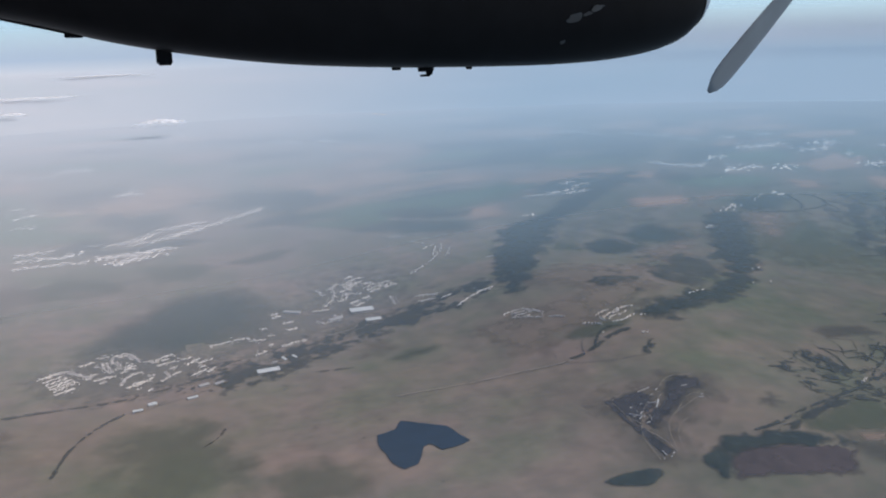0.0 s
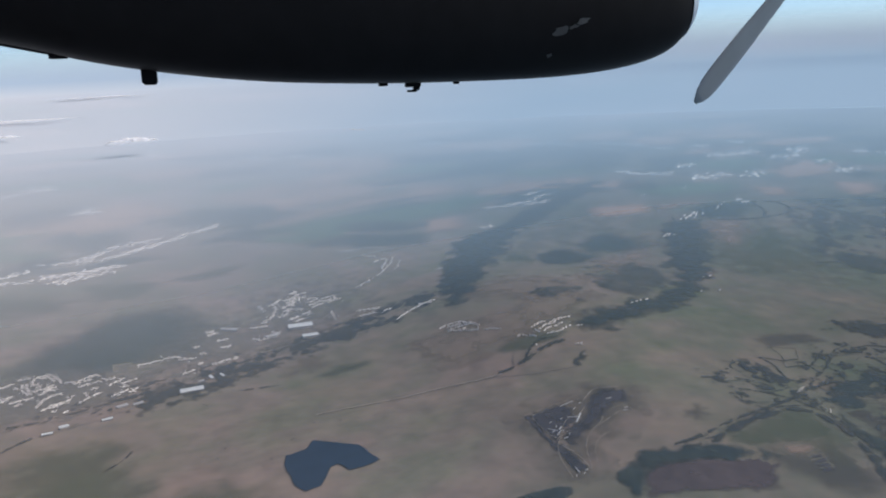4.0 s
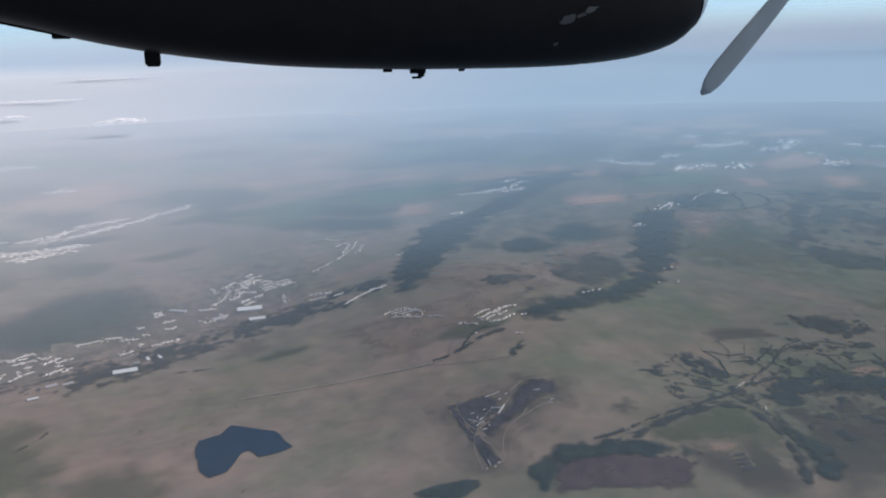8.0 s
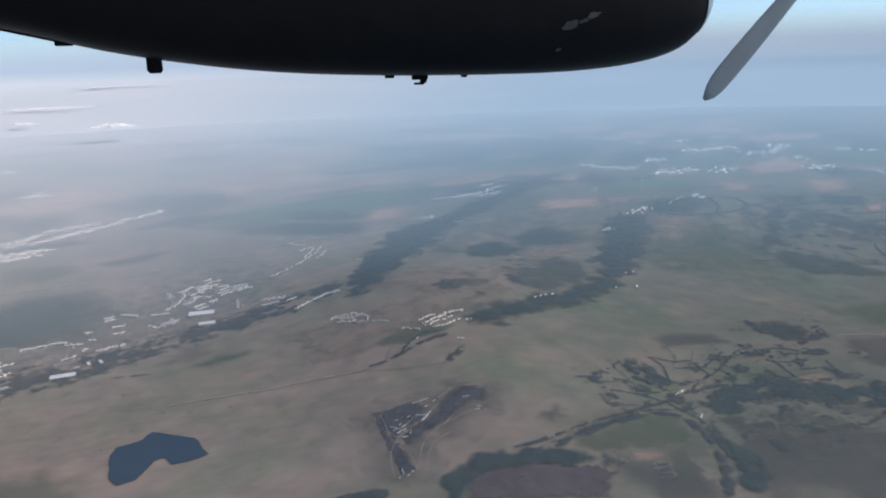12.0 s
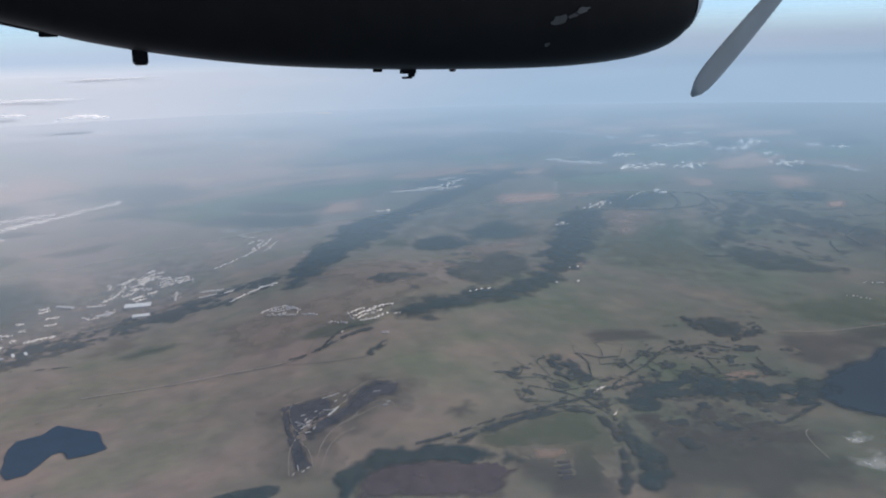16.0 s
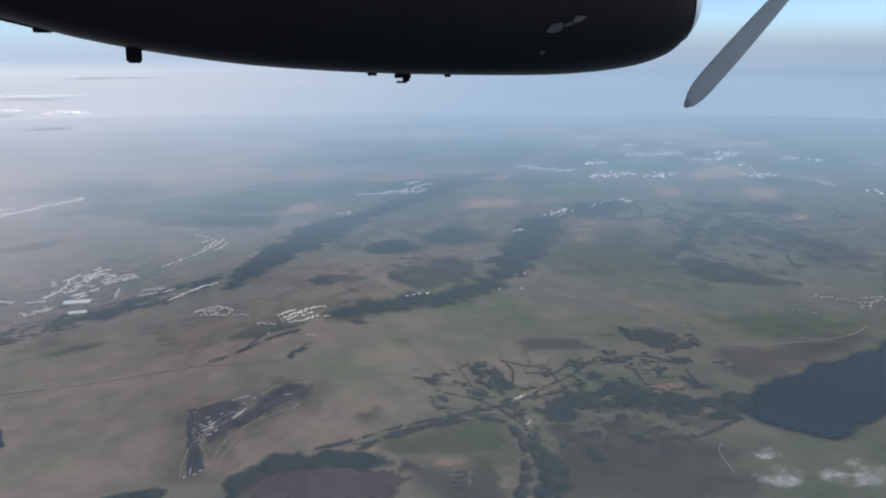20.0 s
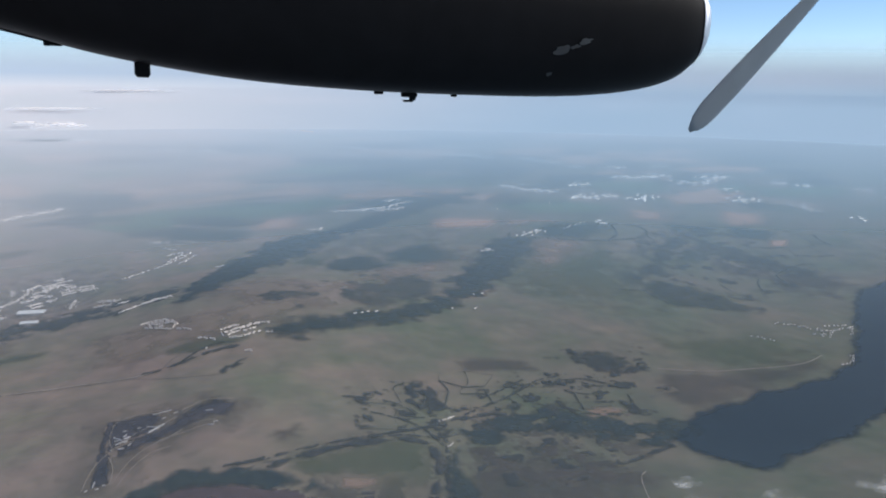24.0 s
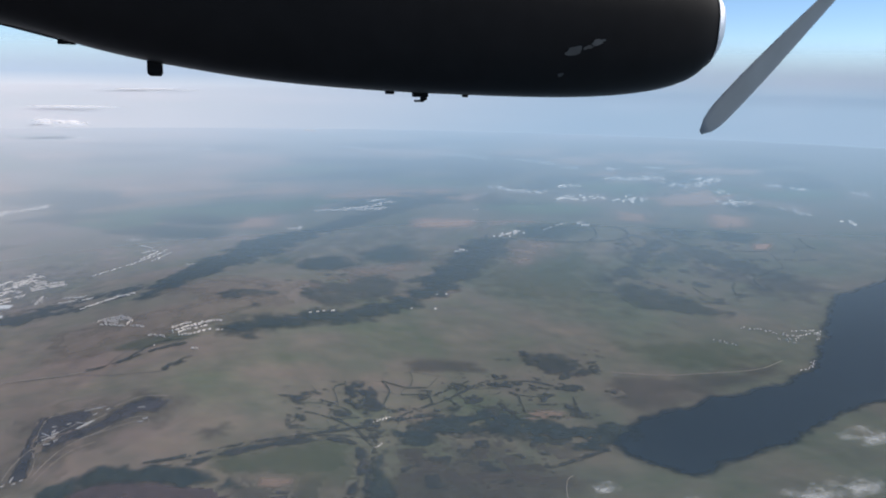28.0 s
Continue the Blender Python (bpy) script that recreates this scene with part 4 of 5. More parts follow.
SLATE = plain("slate_roof", (0.72, 0.64, 0.58), 0.5, islands=0.4)
WHITE_SHEET = plain("white_sheet_roof", (0.82, 0.77, 0.71), 0.5, 0.0, 0.06)
SHED_SHEET = plain("weathered_sheet_roof", (0.46, 0.46, 0.45), 0.5, 0.0, 0.12)
PALE_SHEET = plain("pale_sheet_roof", (0.30, 0.28, 0.27), 0.5, 0.0, 0.1)
COWL = plain("black_cowling_paint", (0.004, 0.004, 0.0045), 0.5, 0.0, 0.2, 0.01)
COWL.node_tree.nodes["Principled BSDF"].inputs["Specular IOR Level"].default_value = 0.06
LIP = plain("bare_metal_lip", (0.42, 0.43, 0.45), 0.38, 0.9, 0.1, 0.02)
BLADE = plain("dark_blade_paint", (0.115, 0.128, 0.135), 0.5, 0.0, 0.1, 0.01)
# tone of the reflections painted on the black cowling
REFLECTION_GREY = plain("painted_reflection", (0.012, 0.0135, 0.014), 0.6, 0.0, 0.5, 0.02)


def veil(name, colour, near, far, lo, hi, fade=(1.0e4, 2.0e4), wisps=0.0, west_colour=(), cover=False):
    """Haze or vapour on a sheet: light passes, the rest is scattered; haze opacity is painted in by distance."""
    m = bpy.data.materials.new(name)
    m.use_nodes = True
    t = m.node_tree
    t.nodes.remove(t.nodes["Principled BSDF"])
    geo, xyz = t.nodes.new("ShaderNodeTexCoord"), t.nodes.new("ShaderNodeSeparateXYZ")
    t.links.new(geo.outputs["Object"], xyz.inputs[0])
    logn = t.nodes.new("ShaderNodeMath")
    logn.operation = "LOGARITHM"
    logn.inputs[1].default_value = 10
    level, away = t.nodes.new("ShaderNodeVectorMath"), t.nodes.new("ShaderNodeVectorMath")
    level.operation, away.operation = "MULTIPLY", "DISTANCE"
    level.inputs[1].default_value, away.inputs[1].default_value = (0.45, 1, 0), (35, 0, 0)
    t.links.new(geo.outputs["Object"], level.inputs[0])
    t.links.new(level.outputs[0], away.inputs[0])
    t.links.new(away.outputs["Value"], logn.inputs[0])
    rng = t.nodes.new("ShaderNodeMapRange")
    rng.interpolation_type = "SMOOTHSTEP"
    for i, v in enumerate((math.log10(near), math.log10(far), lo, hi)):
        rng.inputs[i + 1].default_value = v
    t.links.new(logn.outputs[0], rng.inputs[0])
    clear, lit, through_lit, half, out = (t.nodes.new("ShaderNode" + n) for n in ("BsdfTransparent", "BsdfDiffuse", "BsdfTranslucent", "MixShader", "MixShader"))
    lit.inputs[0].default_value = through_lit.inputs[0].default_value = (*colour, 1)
    half.inputs[0].default_value = 0.4
    # painted haze tints: paler far off, glare-white to the west, own rim tone
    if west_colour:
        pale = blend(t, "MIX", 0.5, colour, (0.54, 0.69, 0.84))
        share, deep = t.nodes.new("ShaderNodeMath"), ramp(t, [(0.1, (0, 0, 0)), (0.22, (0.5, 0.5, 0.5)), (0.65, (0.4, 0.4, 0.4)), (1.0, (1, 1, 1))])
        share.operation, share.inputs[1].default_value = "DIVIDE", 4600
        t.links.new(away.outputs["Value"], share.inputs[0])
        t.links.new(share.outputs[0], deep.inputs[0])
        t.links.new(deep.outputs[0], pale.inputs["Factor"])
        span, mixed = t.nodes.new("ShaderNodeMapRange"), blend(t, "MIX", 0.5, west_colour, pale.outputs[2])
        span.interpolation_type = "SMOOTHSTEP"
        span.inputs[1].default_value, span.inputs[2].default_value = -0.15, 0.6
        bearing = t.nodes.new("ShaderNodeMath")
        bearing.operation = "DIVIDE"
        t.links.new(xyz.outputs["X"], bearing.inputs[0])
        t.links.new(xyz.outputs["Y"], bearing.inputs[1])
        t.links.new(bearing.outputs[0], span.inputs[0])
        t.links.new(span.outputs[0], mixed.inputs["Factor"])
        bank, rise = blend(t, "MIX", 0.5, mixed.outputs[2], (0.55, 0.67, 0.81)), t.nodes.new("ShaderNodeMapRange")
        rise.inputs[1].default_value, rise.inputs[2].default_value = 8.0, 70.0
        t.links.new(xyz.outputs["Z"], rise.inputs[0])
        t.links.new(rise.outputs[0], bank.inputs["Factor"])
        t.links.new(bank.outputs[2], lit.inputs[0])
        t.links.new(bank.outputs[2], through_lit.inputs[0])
    t.links.new(lit.outputs[0], half.inputs[1])
    t.links.new(through_lit.outputs[0], half.inputs[2])
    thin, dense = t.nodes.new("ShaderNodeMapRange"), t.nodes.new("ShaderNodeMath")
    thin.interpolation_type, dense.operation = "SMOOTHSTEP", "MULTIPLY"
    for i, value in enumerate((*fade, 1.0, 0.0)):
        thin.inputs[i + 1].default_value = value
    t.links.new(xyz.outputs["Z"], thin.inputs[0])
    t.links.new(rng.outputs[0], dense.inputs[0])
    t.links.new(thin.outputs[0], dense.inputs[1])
    if cover:
        mask, shaped = t.nodes.new("ShaderNodeAttribute"), t.nodes.new("ShaderNodeMath")
        mask.attribute_name, shaped.operation = "cover", "MULTIPLY"
        t.links.new(mask.outputs["Fac"], shaped.inputs[0])
        t.links.new(dense.outputs[0], shaped.inputs[1])
        dense = shaped
    if wisps:
        shred, torn, ragged_edge = noise_at(t, wisps, 5, (1, 1, 2.5)), t.nodes.new("ShaderNodeMapRange"), t.nodes.new("ShaderNodeMath")
        torn.interpolation_type, ragged_edge.operation = "SMOOTHSTEP", "MULTIPLY"
        for i, value in enumerate((0.4, 0.66, 0.0, 1.0)):
            torn.inputs[i + 1].default_value = value
        t.links.new(shred.outputs["Fac"], torn.inputs[0])
        t.links.new(torn.outputs[0], ragged_edge.inputs[0])
        t.links.new(dense.outputs[0], ragged_edge.inputs[1])
        dense = ragged_edge
    t.links.new(dense.outputs[0], out.inputs[0])
    t.links.new(clear.outputs[0], out.inputs[1])
    t.links.new(half.outputs[0], out.inputs[2])
    t.links.new(out.outputs[0], t.nodes["Material Output"].inputs[0])
    return m


HAZE = veil("painted_haze", (0.47, 0.68, 0.86), 190.0, 1120.0, 0.065, 0.94, (70.0, 320.0), west_colour=(0.82, 0.86, 0.92))


# ---- shapes ----
def mesh_object(name, verts, faces, mat, parent=None, smooth=False):
    me = bpy.data.meshes.new(name)
    me.from_pydata(verts, [], faces)
    me.materials.append(mat)
    if smooth:
        me.polygons.foreach_set("use_smooth", [True] * len(me.polygons))
    me.update()
    ob = new(name, me)
    if parent:
        ob.parent = parent
    return ob


def part(name, bm, mat, parent=None, label=""):
    me = bpy.data.meshes.new(name)
    bm.to_mesh(me)
    bm.free()
    me.materials.append(mat)
    ob = new(name, me)
    ob.parent = parent
    return tagged(ob, label)


def height_at(x, y):
    """Height of the land: low ground by the estuary, hills and hollows, uplands to the north, an unseen wide vale added
    behind them to hide the engine's shadow, and a far rise.
    """
    x, y = np.asarray(x, float), np.asarray(y, float)
    away = np.hypot(x - 90, y)
    north, dip, rim = ((y - 230) / 450).clip(0, 1), ((away - 950) / 650).clip(0, 1), ((away - 2800) / 1700).clip(0, 1)
    z = -5 + 20 * north * north * (3 - 2 * north) - 150 * dip * dip * (3 - 2 * dip) + 140 * rim
    for hx, hy, rise, radius in HILLS:
        z = z + rise * np.exp(-((x - hx) ** 2 + (y - hy) ** 2) / radius**2)
    return z


def on_land(x, y, lift=0.0):
    return (x, y, float(height_at(x, y)) + lift)


def draped(ob):
    """Lays a mesh that was made over level ground onto the land."""
    co = np.empty(len(ob.data.vertices) * 3, np.float32)
    ob.data.vertices.foreach_get("co", co)
    co = co.reshape(-1, 3)
    co[:, 2] += height_at(co[:, 0], co[:, 1])
    ob.data.vertices.foreach_set("co", co.ravel())
    ob.data.update()
    return ob


def inside(x, y, ring):
    hit = False
    for (x0, y0), (x1, y1) in zip(ring, ring[1:] + ring[:1]):
        if (y0 > y) != (y1 > y) and x < x0 + (y - y0) / (y1 - y0) * (x1 - x0):
            hit = not hit
    return hit


def rounded(ring, times=2, closed=True):
    """Corner cutting, so that outlines swing like natural edges."""
    for _ in range(times):
        pairs = list(zip(ring, ring[1:] + ring[:1] if closed else ring[1:]))
        cut = [] if closed else [ring[0]]
        for (x0, y0), (x1, y1) in pairs:
            cut += [(0.75 * x0 + 0.25 * x1, 0.75 * y0 + 0.25 * y1), (0.25 * x0 + 0.75 * x1, 0.25 * y0 + 0.75 * y1)]
        ring = cut if closed else cut + [ring[-1]]
    return ring


def ragged(ring, step, amount):
    out = []
    for (x0, y0), (x1, y1) in zip(ring, ring[1:] + ring[:1]):
        n = max(1, int(math.hypot(x1 - x0, y1 - y0) / step))
        for i in range(n):
            x, y = x0 + (x1 - x0) * i / n, y0 + (y1 - y0) * i / n
            d = noise.noise_vector((x / step * 0.35, y / step * 0.35, 3.0)) * amount
            out.append((x + d.x, y + d.y))
    return out


def strip(name, line, width, mat, thick=0.245):
    """A road: one band of quads with low edges."""
    ring = ribbon_ring(line, width, 0.3)
    n = len(ring) // 2
    verts = [(x, y, thick) for x, y in ring] + [(x, y, 0.2) for x, y in ring]
    faces = [(i + 1, i, 2 * n - 1 - i, 2 * n - 2 - i) for i in range(n - 1)]
    faces += [(i, (i + 1) % (2 * n), (i + 1) % (2 * n) + 2 * n, i + 2 * n) for i in range(2 * n)]
    return draped(mesh_object(name, verts, faces, mat))


def sheet_grid(ring, feather, n=46, cell=0.0):
    """Grid points over an outline, with a share of cover that falls off across the edge."""
    r = np.array(ring, float)
    lo, hi = r.min(0) - feather, r.max(0) + feather
    cell = cell or (hi - lo).max() / n
    xs, ys = np.arange(lo[0], hi[0] + cell, cell), np.arange(lo[1], hi[1] + cell, cell)
    gx, gy = np.meshgrid(xs, ys, indexing="ij")
    p = np.stack([gx.ravel(), gy.ravel()], 1)
    a, c = r, np.roll(r, -1, 0)
    d = c - a
    along = (((p[:, None] - a) * d).sum(2) / np.maximum((d * d).sum(1), 1e-9)).clip(0, 1)
    far = np.sqrt((((p[:, None] - a) - along[..., None] * d) ** 2).sum(2)).min(1)
    crossing = ((a[:, 1] > p[:, None, 1]) != (c[:, 1] > p[:, None, 1])) & (p[:, None, 0] < a[:, 0] + (p[:, None, 1] - a[:, 1]) / np.where(d[:, 1] == 0, 1e-9, d[:, 1]) * d[:, 0])
    inner = crossing.sum(1) % 2 == 1
    return p, (0.5 + np.where(inner, far, -far) / (2 * feather)).clip(0, 1), len(xs), len(ys)


def with_cover(ob, cover):
    ob.data.attributes.new("cover", "FLOAT", "POINT").data.foreach_set("value", np.asarray(cover, np.float32))
    return ob


LAYERS = np.zeros((2400, 1400), np.int8)  # how many soft covers lie on each half metre of the plan


def uncrowded(quads, p):
    """The squares of a new cover that lie on ground with fewer than two covers."""
    own, keep = np.zeros_like(LAYERS), []
    for q in quads:
        (x0, y0), (x1, y1) = p[q[0]], p[q[2]]
        i0, j0 = int((x0 + 450) * 2), int((y0 - 60) * 2)
        i1, j1 = max(i0 + 1, int((x1 + 450) * 2)), max(j0 + 1, int((y1 - 60) * 2))
        if min(i0, j0) >= 0 and i1 < 2400 and j1 < 1400:
            if LAYERS[i0:i1, j0:j1].max() > 1:
                continue
            own[i0:i1, j0:j1] = 1
        keep.append(q)
    LAYERS[:] += own
    return keep


def soft_sheet(name, ring, z, mat, feather, n=46):
    """A patch of ground cover that thins out into its surroundings."""
    p, cover, nx, ny = sheet_grid(ring, feather, n)
    quads = [(i * ny + j, (i + 1) * ny + j, (i + 1) * ny + j + 1, i * ny + j + 1) for i in range(nx - 1) for j in range(ny - 1)]
    quads = uncrowded([q for q in quads if max(cover[k] for k in q) > 0.14], p)
    used = sorted({k for q in quads for k in q})
    at = {k: n for n, k in enumerate(used)}
    ob = mesh_object(name, [(p[k, 0], p[k, 1], z) for k in used], [tuple(at[k] for k in q) for q in quads], mat)
    return with_cover(draped(ob), cover[used])


def size_of(ring):
    return min(max(p[k] for p in ring) - min(p[k] for p in ring) for k in (0, 1))


def canopy(name, ring, height, cell, mat, label, open_from=None, feather=0.0):
    """A wood seen from the air: crowns as a low lumpy roof that thins out at an uneven edge, with gaps."""
    across = size_of(ring)
    ring = rounded(ring, 1) if feather else ragged(ragged(rounded(ring, 1), max(1.0, across * 0.06), min(2.8, across * 0.12)), max(0.5, across * 0.02), min(0.8, across * 0.05))
    p, cover, nx, ny = sheet_grid(ring, feather or max(cell * 1.6, min(4.5, across * 0.11)), cell=cell)
    q = p / cell
    verts = []
    for k, (x, y) in enumerate(q):
        gap = noise.noise((x * 0.11, y * 0.11, 1.0)) + 0.5 * noise.noise((x * 0.31, y * 0.31, 4.0))
        if open_from is None:
            cover[k] *= max(0.0, min(1.0, 1.5 - 1.1 * max(0.0, gap)))
        else:
            clump = noise.noise((x * 0.08 + 9, y * 0.12, 2.0)) + 0.7 * noise.noise((x * 0.3, y * 0.3, 6.0))
            cover[k] *= max(0.0, min(1.0, (clump - open_from) * 2.2 + 0.3))
        crown = 0.6 + 0.9 * abs(noise.noise((x * 0.7, y * 0.7, 0.0))) + 0.25 * noise.noise((x * 0.2, y * 0.2, 5.0))
        d = noise.noise_vector((k * 3.7, k * 0.31, 4.0)) * cell * 0.3
        verts.append((p[k, 0] + d.x, p[k, 1] + d.y, 0.25 + 0.3 * height * crown * cover[k] ** 1.5))
    quads = [(i * ny + j, (i + 1) * ny + j, (i + 1) * ny + j + 1, i * ny + j + 1) for i in range(nx - 1) for j in range(ny - 1)]
    quads = uncrowded([f for f in quads if max(cover[k] for k in f) > 0.14], p)
    used = sorted({k for f in quads for k in f})
    at = {k: n for n, k in enumerate(used)}
    ob = with_cover(mesh_object(name, [verts[k] for k in used], [tuple(at[k] for k in f) for f in quads], mat, smooth=True), cover[used])
    return tagged(draped(ob), label, "woodland", kind="stuff")


def ribbon_ring(line, width, wander=0.0):
    line = rounded(line, 2, closed=False)
    left, right = [], []
    for i, (x, y) in enumerate(line):
        ax, ay = line[max(0, i - 1)]
        bx, by = line[min(len(line) - 1, i + 1)]
        d = math.hypot(bx - ax, by - ay) or 1
        w = width * (1 + wander * noise.noise((x * 0.3, y * 0.3, 0)))
        left.append((x - (by - ay) / d * w, y + (bx - ax) / d * w))
        right.append((x + (by - ay) / d * w, y - (bx - ax) / d * w))
    return left + right[::-1]


# ---- the land ----
def disc(name, rings, lift, mat, n=320, above=(), low=0.0):
    """A round sheet laid over the land, out to the far skyline; its lift sinks to low over the far hills."""
    verts, faces = [(90, 0, lift)], []
    for r, z in [(r, max(low, lift - max(0.0, r - 450) * 0.008)) for r in rings] + list(above):
        verts += [(90 + r * math.cos(2 * math.pi * a / n), r * math.sin(2 * math.pi * a / n), z) for a in range(n)]
    faces += [(0, 1 + a, 1 + (a + 1) % n) for a in range(n)]
    for k in range(len(rings) + len(above) - 1):
        for a in range(n):
            c, d = 1 + k * n, 1 + (a + 1) % n + k * n
            faces.append((c + a, c + a + n, d + n, d))
    return draped(mesh_object(name, verts, faces, mat, smooth=True))


RINGS = [60 * 1.028**k for k in range(156)] + [4500]
tagged(disc("ground", RINGS, 0.0, MOOR), "grey-brown and dull green moorland and farmland", "ground", kind="structure")
# added sheet stands in for haze; raised rim hides dark sky below horizon
tagged(disc("haze_sheet", [r for r in RINGS if r < 4000], 4.0, HAZE, above=[(4100, 6), (4250, 30), (4450, 95), (4650, 170), (4800, 240), (4930, 325)], low=0.9), "added sheet over the land with blue-grey haze painted in", "haze", kind="stuff")

# the uppermost covers first: water, woods, then fields, then rough ground
water = soft_sheet("water", ragged(ragged(rounded(WATER_NORTH + WATER_SOUTH, 2), 4.0, 3.0), 1.2, 0.8), 0.24, COVER["water"], 2.6, 330)
tagged(water, "dark still grey-blue water of the estuary", "water", kind="structure")
pond = soft_sheet("water", ragged(POND, 1.0, 0.35), 0.24, COVER["pond"], 0.35, 110)
tagged(pond, "dark blue reservoir with an angular outline", "water", kind="structure")

for name, label, ring, height, cell, mat in WOODS:
    canopy(name, ring, height, cell, CANOPY[mat], label, -0.3 if mat == "broadleaf" else -0.55 if "dingle" in label or "estuary" in label else None)
for ring, cell, mat, label in SCRUB:
    canopy("scrub", ring, cell * 0.5, cell, CANOPY[mat], label, 0.3)
for line, width, label in HEDGES:
    canopy("tree_belt", ribbon_ring(line, width * 0.75, 0.8), width * 0.4, width * 0.35, CANOPY["broadleaf"], label, -0.4, width * 0.7)

for rank, (name, label, ring, mat) in reversed(list(enumerate(FIELDS))):
    tagged(soft_sheet(name, ring, 0.14 + 0.0015 * rank, COVER[mat], max(0.5, size_of(ring) * (0.09 if mat in ("spoil", "plough", "built") else 0.3))), label, "field", "fields on the moor", "structure")

patch = random.Random(11)


def oval(x, y, long, wide, turn):
    ring = []
    for a in range(14):
        c, s, k = math.cos(a * math.pi / 7) * long, math.sin(a * math.pi / 7) * wide, patch.uniform(0.6, 1.25)
        ring.append((x + k * (c * math.cos(turn) - s * math.sin(turn)), y + k * (c * math.sin(turn) + s * math.cos(turn))))
    return ring


taken = []


def crowded(x, y, long):
    """Whether a patch would lie on those laid before."""
    near = any(math.hypot(x - a, (y - c) * 1.7) < (long + d) * 0.6 for a, c, d in taken)
    if not near:
        taken.append((x, y, long))
    return near


level = 0.02
for i in range(330):
    y = 420 + 520 * patch.random() ** 1.3 if i < 210 else 2350 + 1900 * patch.random()
    x = 140 + patch.uniform(-0.42, 0.95) * y
    level += 0.0003
    long, wide, turn = y * patch.uniform(0.03, 0.11), y * patch.uniform(0.018, 0.055), patch.uniform(-0.5, 0.35)
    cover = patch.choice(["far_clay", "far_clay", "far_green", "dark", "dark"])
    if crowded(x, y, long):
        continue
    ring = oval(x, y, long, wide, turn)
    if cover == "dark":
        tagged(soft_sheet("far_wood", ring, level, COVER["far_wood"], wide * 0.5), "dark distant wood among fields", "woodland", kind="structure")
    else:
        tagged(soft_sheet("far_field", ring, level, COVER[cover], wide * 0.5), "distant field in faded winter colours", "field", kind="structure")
# near country: wet hollows, dry rises and dark heather, greener and darker towards the estuary
for i in range(110):
    y = 140 + 300 * patch.random()
    x = 70 + patch.uniform(-0.75, 0.95) * y
    level += 0.0003
    long, wide, turn = y * patch.uniform(0.02, 0.08), y * patch.uniform(0.015, 0.04), patch.uniform(-0.2, 0.6)
    cover = patch.choice(["damp", "dry"] if x < 130 else ["damp", "heath", "damp", "heath"] if y < 260 else ["damp", "heath", "dry", "damp", "dry"])
    if crowded(x, y, long) or (x < 130 and y < 230) or any(math.dist((x, y), p) < long * 1.3 or inside(x, y, f[2]) for f in FIELDS + WOODS for p in f[2]):
        continue
    tagged(soft_sheet("rough_ground", oval(x, y, long, wide, turn), level, COVER[cover], wide * 0.8), {"damp": "damp dull green rushy hollow", "dry": "dry pinkish-brown hill grass", "heath": "dark grey-brown heather patch"}[cover], "field", kind="structure")
for line, width, mat, label in ROADS:
    tagged(strip("road", line, width * 0.42, ROAD_TOP[mat]), label, "road", kind="structure")

# low field hedges and single trees over the farmed country
HEDGE_LEAF = land("bare_hedge", [(0.056, 0.064, 0.053), (0.082, 0.082, 0.068)], 0.1, 1.0)
seedling = random.Random(23)


def bush(verts, faces, x, y, size, rnd):
    b0 = len(verts)
    for k in range(6):
        h = size * rnd.uniform(0.7, 1.2)
        verts.append((x + h * math.cos(k * 1.047), y + h * math.sin(k * 1.047), 0.24))
        verts.append((x + 0.7 * h * math.cos(k * 1.047 + 0.5), y + 0.7 * h * math.sin(k * 1.047 + 0.5), 0.24 + size * 0.5))
    verts.append((x, y, 0.24 + size * 0.8))
    for k in range(6):
        a, c = b0 + 2 * k, b0 + 2 * ((k + 1) % 6)
        faces += [(a, c, a + 1), (c, c + 1, a + 1), (a + 1, c + 1, b0 + 12)]


verts, faces = [], []
for _ in range(420):
    y = seedling.uniform(150, 350)
    x = 60 + seedling.uniform(-0.3, 0.85) * y
    if noise.noise((x * 0.03, y * 0.03, 8.0)) > 0.02:
        for _ in range(seedling.randint(1, 4)):
            bush(verts, faces, x + seedling.gauss(0, 0.7), y + seedling.gauss(0, 0.7), y * seedling.uniform(0.0004, 0.0011), seedling)
tagged(draped(mesh_object("bushes", verts, faces, HEDGE_LEAF)), "scattered small bare trees and gorse bushes", "bush", kind="stuff")



